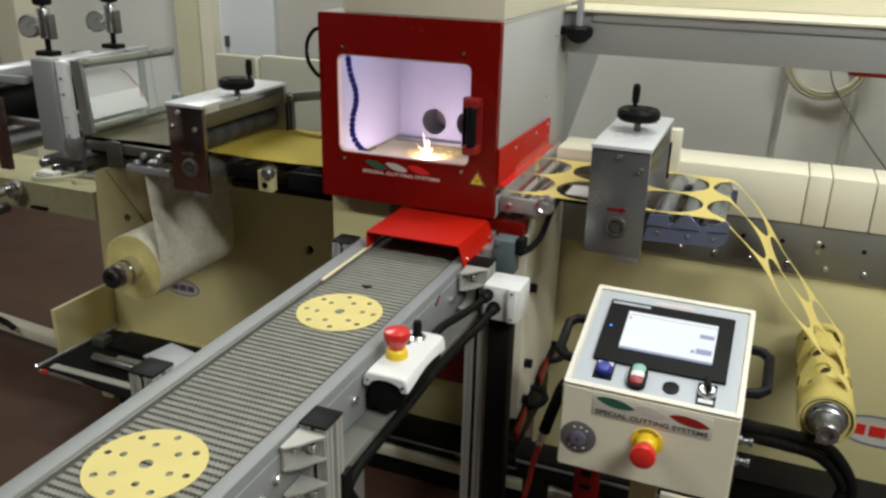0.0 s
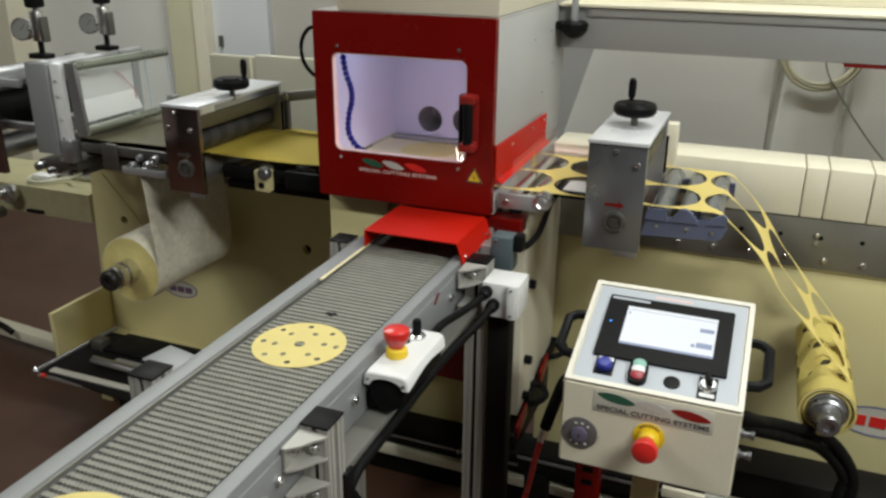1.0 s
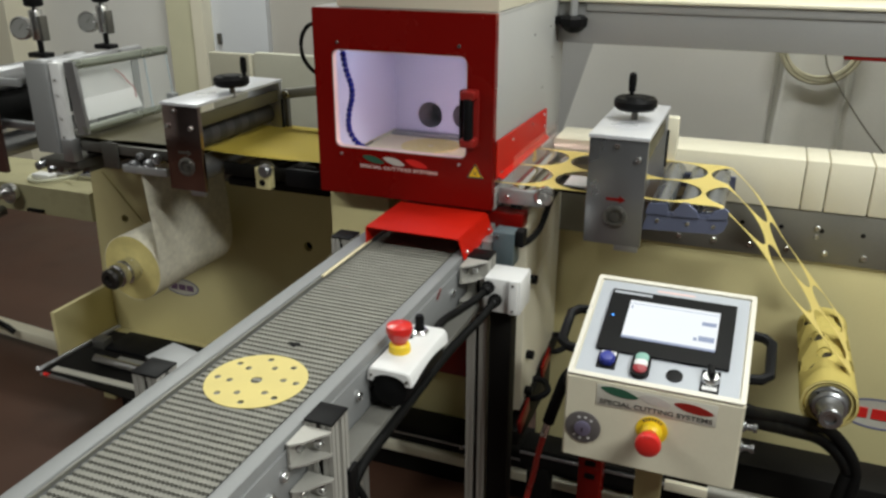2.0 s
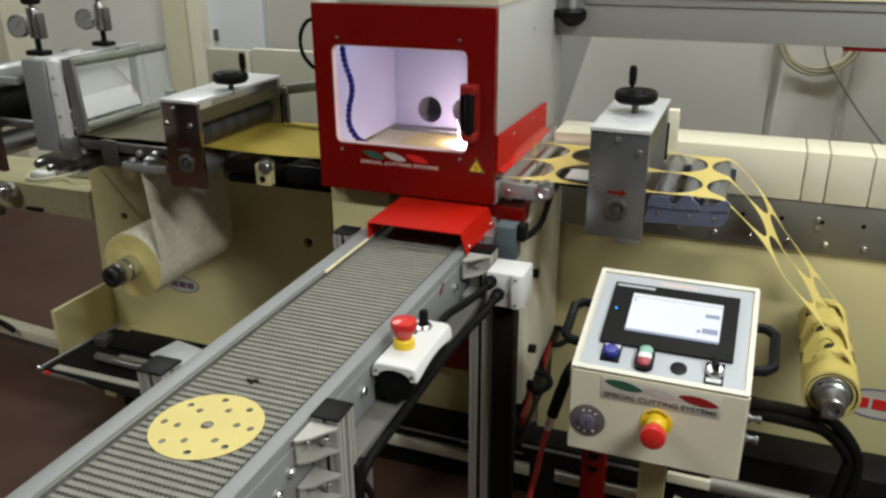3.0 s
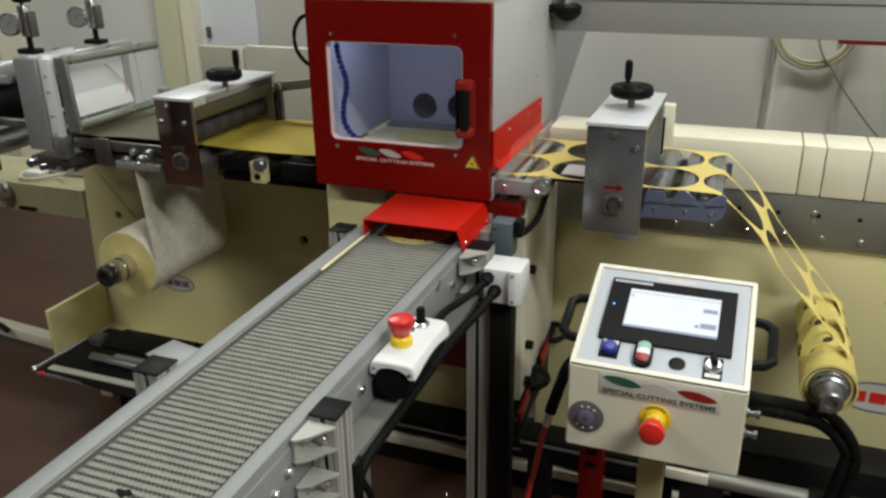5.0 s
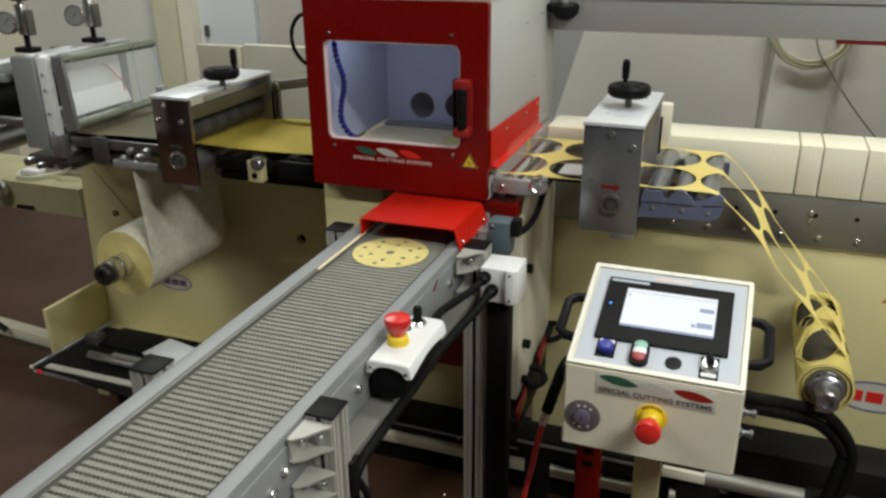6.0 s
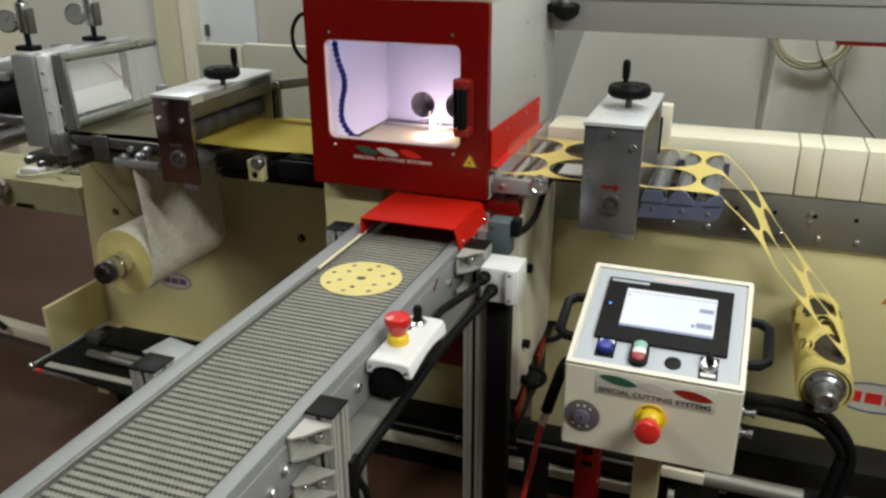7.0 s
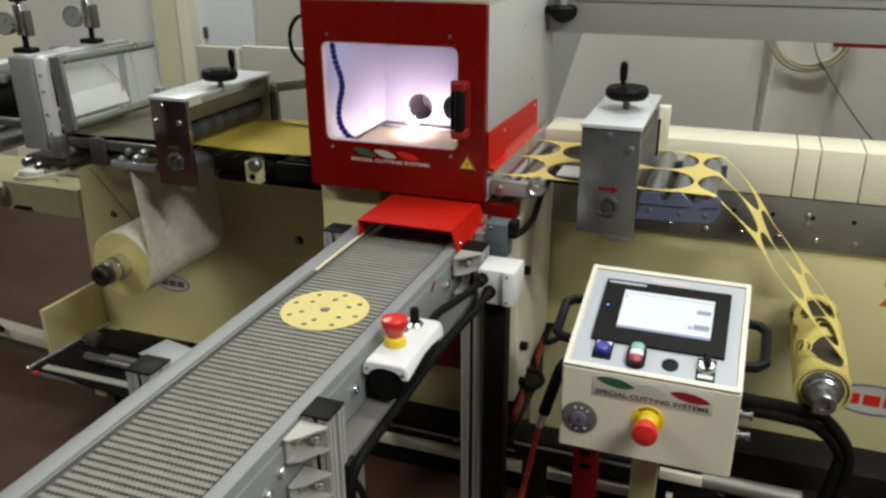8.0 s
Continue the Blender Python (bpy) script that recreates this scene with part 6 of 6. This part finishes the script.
# ---- straps, hoses and small things low down ----
def low_clutter():
    p = thing("red_post", (0.40, 0.55, 0), "dark red steel post beside the control box", "post")
    box_part("post", (0.358, 0.412, 0.55, 0.60, 0.0, 0.56), RED, p, 0.003)
    for zz in (0.50, 0.465, 0.430, 0.395):
        box_part("slot", (0.374, 0.398, 0.5485, 0.5495, zz, zz + 0.014), BLACK, p, 0, "dark slot")
    box_part("base", (0.33, 0.44, 0.52, 0.63, 0.0, 0.012), BLACK_FRAME, p, 0.002)
    s = thing("ratchet_strap", (0.17, 0.8, 0.5), "red strap with a black clip on the column", "strap")
    bm = bmesh.new()
    obox(bm, look((0.194, 0.78, 0.478), (0.194, 0.60, 0.448)), 0.014, 0.020, 0.40, 0.002)
    part("rail", bm, BLACK_FRAME, s, "black rail")
    for yc, zc, ln in ((0.835, 0.508, 0.075), (0.635, 0.468, 0.085)):
        bm = bmesh.new()
        obox(bm, look((0.204, yc, zc), (0.204, yc - 0.2, zc - 0.05)), 0.006, 0.040, ln, 0.001)
        part("strap", bm, RED, s)
    for y, z in ((0.945, 0.500), (0.745, 0.470)):
        bm = bmesh.new()
        tube(bm, [(0.186, y - 0.03, z), (0.215, y - 0.03, z + 0.004), (0.235, y, z + 0.012), (0.215, y + 0.03, z + 0.02), (0.186, y + 0.03, z + 0.02)], 0.008, 8, 4)
        part("clip", bm, BLACK, s, "black plastic clip")
    box_part("bracket", (0.1605, 0.186, 0.66, 0.97, 0.36, 0.44), BLACK_FRAME, s, 0.003)
    h = thing("red_hose", (0.33, 0.25, 0.3), "thin red air hose with a bright ferrule", "hose")
    bm = bmesh.new()
    tube(bm, [(0.345, 0.26, 0.70), (0.336, 0.25, 0.655), (0.328, 0.25, 0.60), (0.315, 0.25, 0.53), (0.29, 0.26, 0.35), (0.25, 0.30, 0.03)], 0.0055, 10)
    part("hose", bm, RED_PLASTIC, h)
    rod_part("ferrule", (0.342, 0.257, 0.688), (0.348, 0.262, 0.716), 0.0075, CHROME, h)
    bm = bmesh.new()
    tube(bm, [(0.348, 0.262, 0.715), (0.362, 0.27, 0.77), (0.375, 0.28, 0.81), (0.402, 0.29, 0.835)], 0.011, 10)
    part("black_end", bm, RUBBER, h, "black hose end")
    t = thing("valve_block", (0.6, 0.72, 0.3), "steel tube and black valve block near the floor", "valve")
    rod_part("tube", (0.64, 0.70, 0.322), (0.86, 0.70, 0.322), 0.020, RAIL_STEEL, t, "bright steel tube")
    rod_part("dark_end", (0.86, 0.70, 0.322), (1.2, 0.70, 0.322), 0.026, BLACK, t)
    box_part("block", (0.70, 1.3, 0.78, 0.90, 0.21, 0.365), BLACK_FRAME, t, 0.006, "black valve block")
    box_part("stand", (0.58, 0.68, 0.686, 0.74, 0.0, 0.318), BLACK_FRAME, t, 0.004)
    box_part("white_tag", (0.544, 0.642, 0.672, 0.684, 0.320, 0.345), CREAM_LIGHT, t, 0.001)
    g = thing("floor_duct", (0.4, 0.8, 0.1), "black cable duct along the machine base", "cable duct")
    box_part("duct", (0.16, 0.58, 0.78, 0.86, 0.215, 0.275), BLACK_FRAME, g, 0.004)
    box_part("duct_edge", (0.16, 0.58, 0.775, 0.779, 0.255, 0.263), STEEL, g, 0.001)
    box_part("duct_leg", (0.18, 0.24, 0.78, 0.84, 0.0, 0.214), BLACK_FRAME, g, 0.003)
    box_part("duct_leg", (0.50, 0.56, 0.78, 0.84, 0.0, 0.214), BLACK_FRAME, g, 0.003)
    b = thing("safety_label", (1.05, 0.995, 0.75), "small orange warning label on the cream plate", "label")
    bm = bmesh.new()
    plate(bm, [(0.985, 0.700), (1.045, 0.700), (1.015, 0.745)], [], 0.0008, front_at(0, 0.9995, 0))
    part("triangle", bm, mat("orange_label", (0.50, 0.16, 0.03), 0.5), b)
    box_part("bar", (0.99, 1.05, 0.9985, 0.9992, 0.752, 0.768), INK, b, 0)


low_clutter()


# ---- sanding discs ----
def sanding_disc():
    d = thing("sanding_disc", (0.003, 0.123, 0.9506), "round yellow sanding disc with dust holes on the belt", "sanding disc", "sanding discs")
    bm = bmesh.new()
    holes = [circle(0, 0, 0.0088, 20)]
    holes += [circle(0.0600 * math.cos(radians(45 * k + 12)), 0.0600 * math.sin(radians(45 * k + 12)), 0.0050, 16) for k in range(8)]
    holes += [circle(0.0395 * math.cos(radians(60 * k + 20)), 0.0395 * math.sin(radians(60 * k + 20)), 0.0050, 16) for k in range(6)]
    plate(bm, circle(0, 0, 0.075, 72), holes, 0.0007, Matrix.Translation((0.003, 0.123, 0.9511)))
    part("paper", bm, DISC_YELLOW, d, "yellow abrasive paper face")
    bm = bmesh.new()
    plate(bm, circle(0, 0, 0.0746, 72), holes, 0.0005, Matrix.Translation((0.003, 0.123, 0.9506)))
    part("backing", bm, SHEET_CREAM, d, "pale fleece backing")
    return d


DISC_A = sanding_disc()
DISC_B = copy_thing(DISC_A, pose(0, -0.356, 0.9506, rz=33))
DISC_C = copy_thing(DISC_A, pose(0.003, 0.90, 1.0508, rz=71))
DISC_D = copy_thing(DISC_A, pose(-0.13, 0.866, 1.0508, rz=10))
for ob in (DISC_C, DISC_D):
    tagged(ob, "round yellow sanding disc just cut from the web", "sanding disc")


# ---- cutting spark ----
def cutting_spark():
    s = thing("cutting_spark", (0, 0, 0), "white-hot laser cutting spark with short streaks", "spark")
    bm = bmesh.new()
    bmesh.ops.create_icosphere(bm, subdivisions=2, radius=0.0075, matrix=Matrix.Diagonal((1, 1, 0.7, 1)))
    part("core", bm, SPARK, s, "white-hot core")
    rng = random.Random(4)
    for k in range(12):
        a, lean = rng.uniform(0, 2 * math.pi), rng.uniform(0.1, 1.1)
        ln = rng.uniform(0.018, 0.055) * (1.2 - 0.5 * lean)
        v = Vector((math.cos(a) * lean, math.sin(a) * lean, 1)).normalized()
        bm = bmesh.new()
        rod(bm, v * 0.003, v * ln, 0.0006, 0.00015, 6)
        part("streak", bm, STREAK, s)
    return s


SPARK_OB = cutting_spark()


def motions():
    # belt links round the loop, in the conveyor's space
    base = Matrix.Translation((BELT_X, -0.2, 0.0)).inverted()
    times = [0.2 * k for k in range(41)]
    for i, ob in enumerate(LINKS):
        walk(ob, [(t, base @ belt_pose(i * PITCH + SPEED * t)) for t in times])
    y0 = 0.241
    walk(SMUDGE, [(t, base @ Matrix.Translation((-0.004, y0 - SPEED * t, BELT_TOP + 0.0002))) for t in (0.0, 4.0, 8.0)])
    # discs on the belt
    def ride(ob, x, y_at, t_at, turn, t0=0.0, before=()):
        rows = list(before) + [(t, pose(x, y_at - SPEED * (t - t_at), 0.9506, rz=turn)) for t in [t0 + (8.0 - t0) * k / 12 for k in range(13)]]
        walk(ob, rows)

    ride(DISC_A, 0.003, -0.007, 1.0, 0)
    # the disc ahead of it rides on towards the conveyor's end
    walk(DISC_B, [(t, pose(-0.004, -0.356 - SPEED * t, 0.9506, rz=33)) for t in (0.0, 4.0, 8.0)])
    ride(DISC_C, 0.002, 0.286, 6.5, 71, 1.9, [(0.0, pose(0.002, 0.889, 1.010, rz=71)), (1.7, pose(0.002, 0.889, 1.010, rz=71))])
    # the sheet indexes once, and the disc cut in it goes along
    up, shift = 1.0492, ((0.0, 0.0), (4.9, 0.0), (6.4, 0.16), (8.0, 0.16))
    walk(DISC_D, [(t, pose(-0.13 + dx, 0.866, up, rz=10)) for t, dx in shift])
    walk(FEED, [(t, Matrix.Translation((dx, 0, 0))) for t, dx in shift])
    # the rewind roll takes the waste up as the sheet indexes
    walk(ROLL, [(t, pose(0.843, 0.76, 0.681, ry=a)) for t, a in ((0.0, 0), (4.9, 0), (5.4, 52), (5.9, 118), (6.4, 171), (8.0, 171))])
    # spark: at work in sight, at work behind the door frame, out
    OFF = (-0.05, 0.80, -0.05)
    rows = [(0.0, (-0.123, 0.804)), (0.1, (-0.127, 0.801)), (0.2, (-0.106, 0.786)), (0.3, (-0.03, 0.70)), (0.9, (0.02, 0.68)), (1.5, (0.01, 0.72)), (1.6, (-0.03, 0.745)), (1.7, (0.0, 0.73)),
            (2.6, (0.03, 0.76)), (2.8, (-0.028, 0.827)), (2.9, (-0.025, 0.823)), (3.0, (-0.050, 0.866)), (3.3, (-0.035, 0.853)), (3.5, (0.045, 0.86)), (4.0, (0.06, 0.80)), (4.7, (0.06, 0.76)), (4.8, (0.06, 0.76))]
    keys = [(t, Matrix.Translation((x, y, 1.056)) @ Matrix.Rotation(1.2 * (k % 2), 4, "Z")) for k, (t, (x, y)) in enumerate(rows)]
    keys += [(4.834, Matrix.Translation(OFF)), (6.567, Matrix.Translation(OFF))]
    for k, (t, x, y) in enumerate(((6.6, -0.135, 0.868), (6.8, -0.127, 0.84), (6.9, -0.107, 0.864), (7.0, -0.109, 0.875), (7.1, -0.099, 0.85), (7.2, -0.127, 0.841), (7.4, -0.122, 0.794), (7.5, -0.180, 0.857), (7.6, -0.183, 0.829), (7.8, -0.182, 0.865), (8.0, -0.168, 0.907))):
        keys.append((t, Matrix.Translation((x, y, 1.056)) @ Matrix.Rotation(1.2 * (k % 2), 4, "Z")))
    walk(SPARK_OB, keys)


motions()
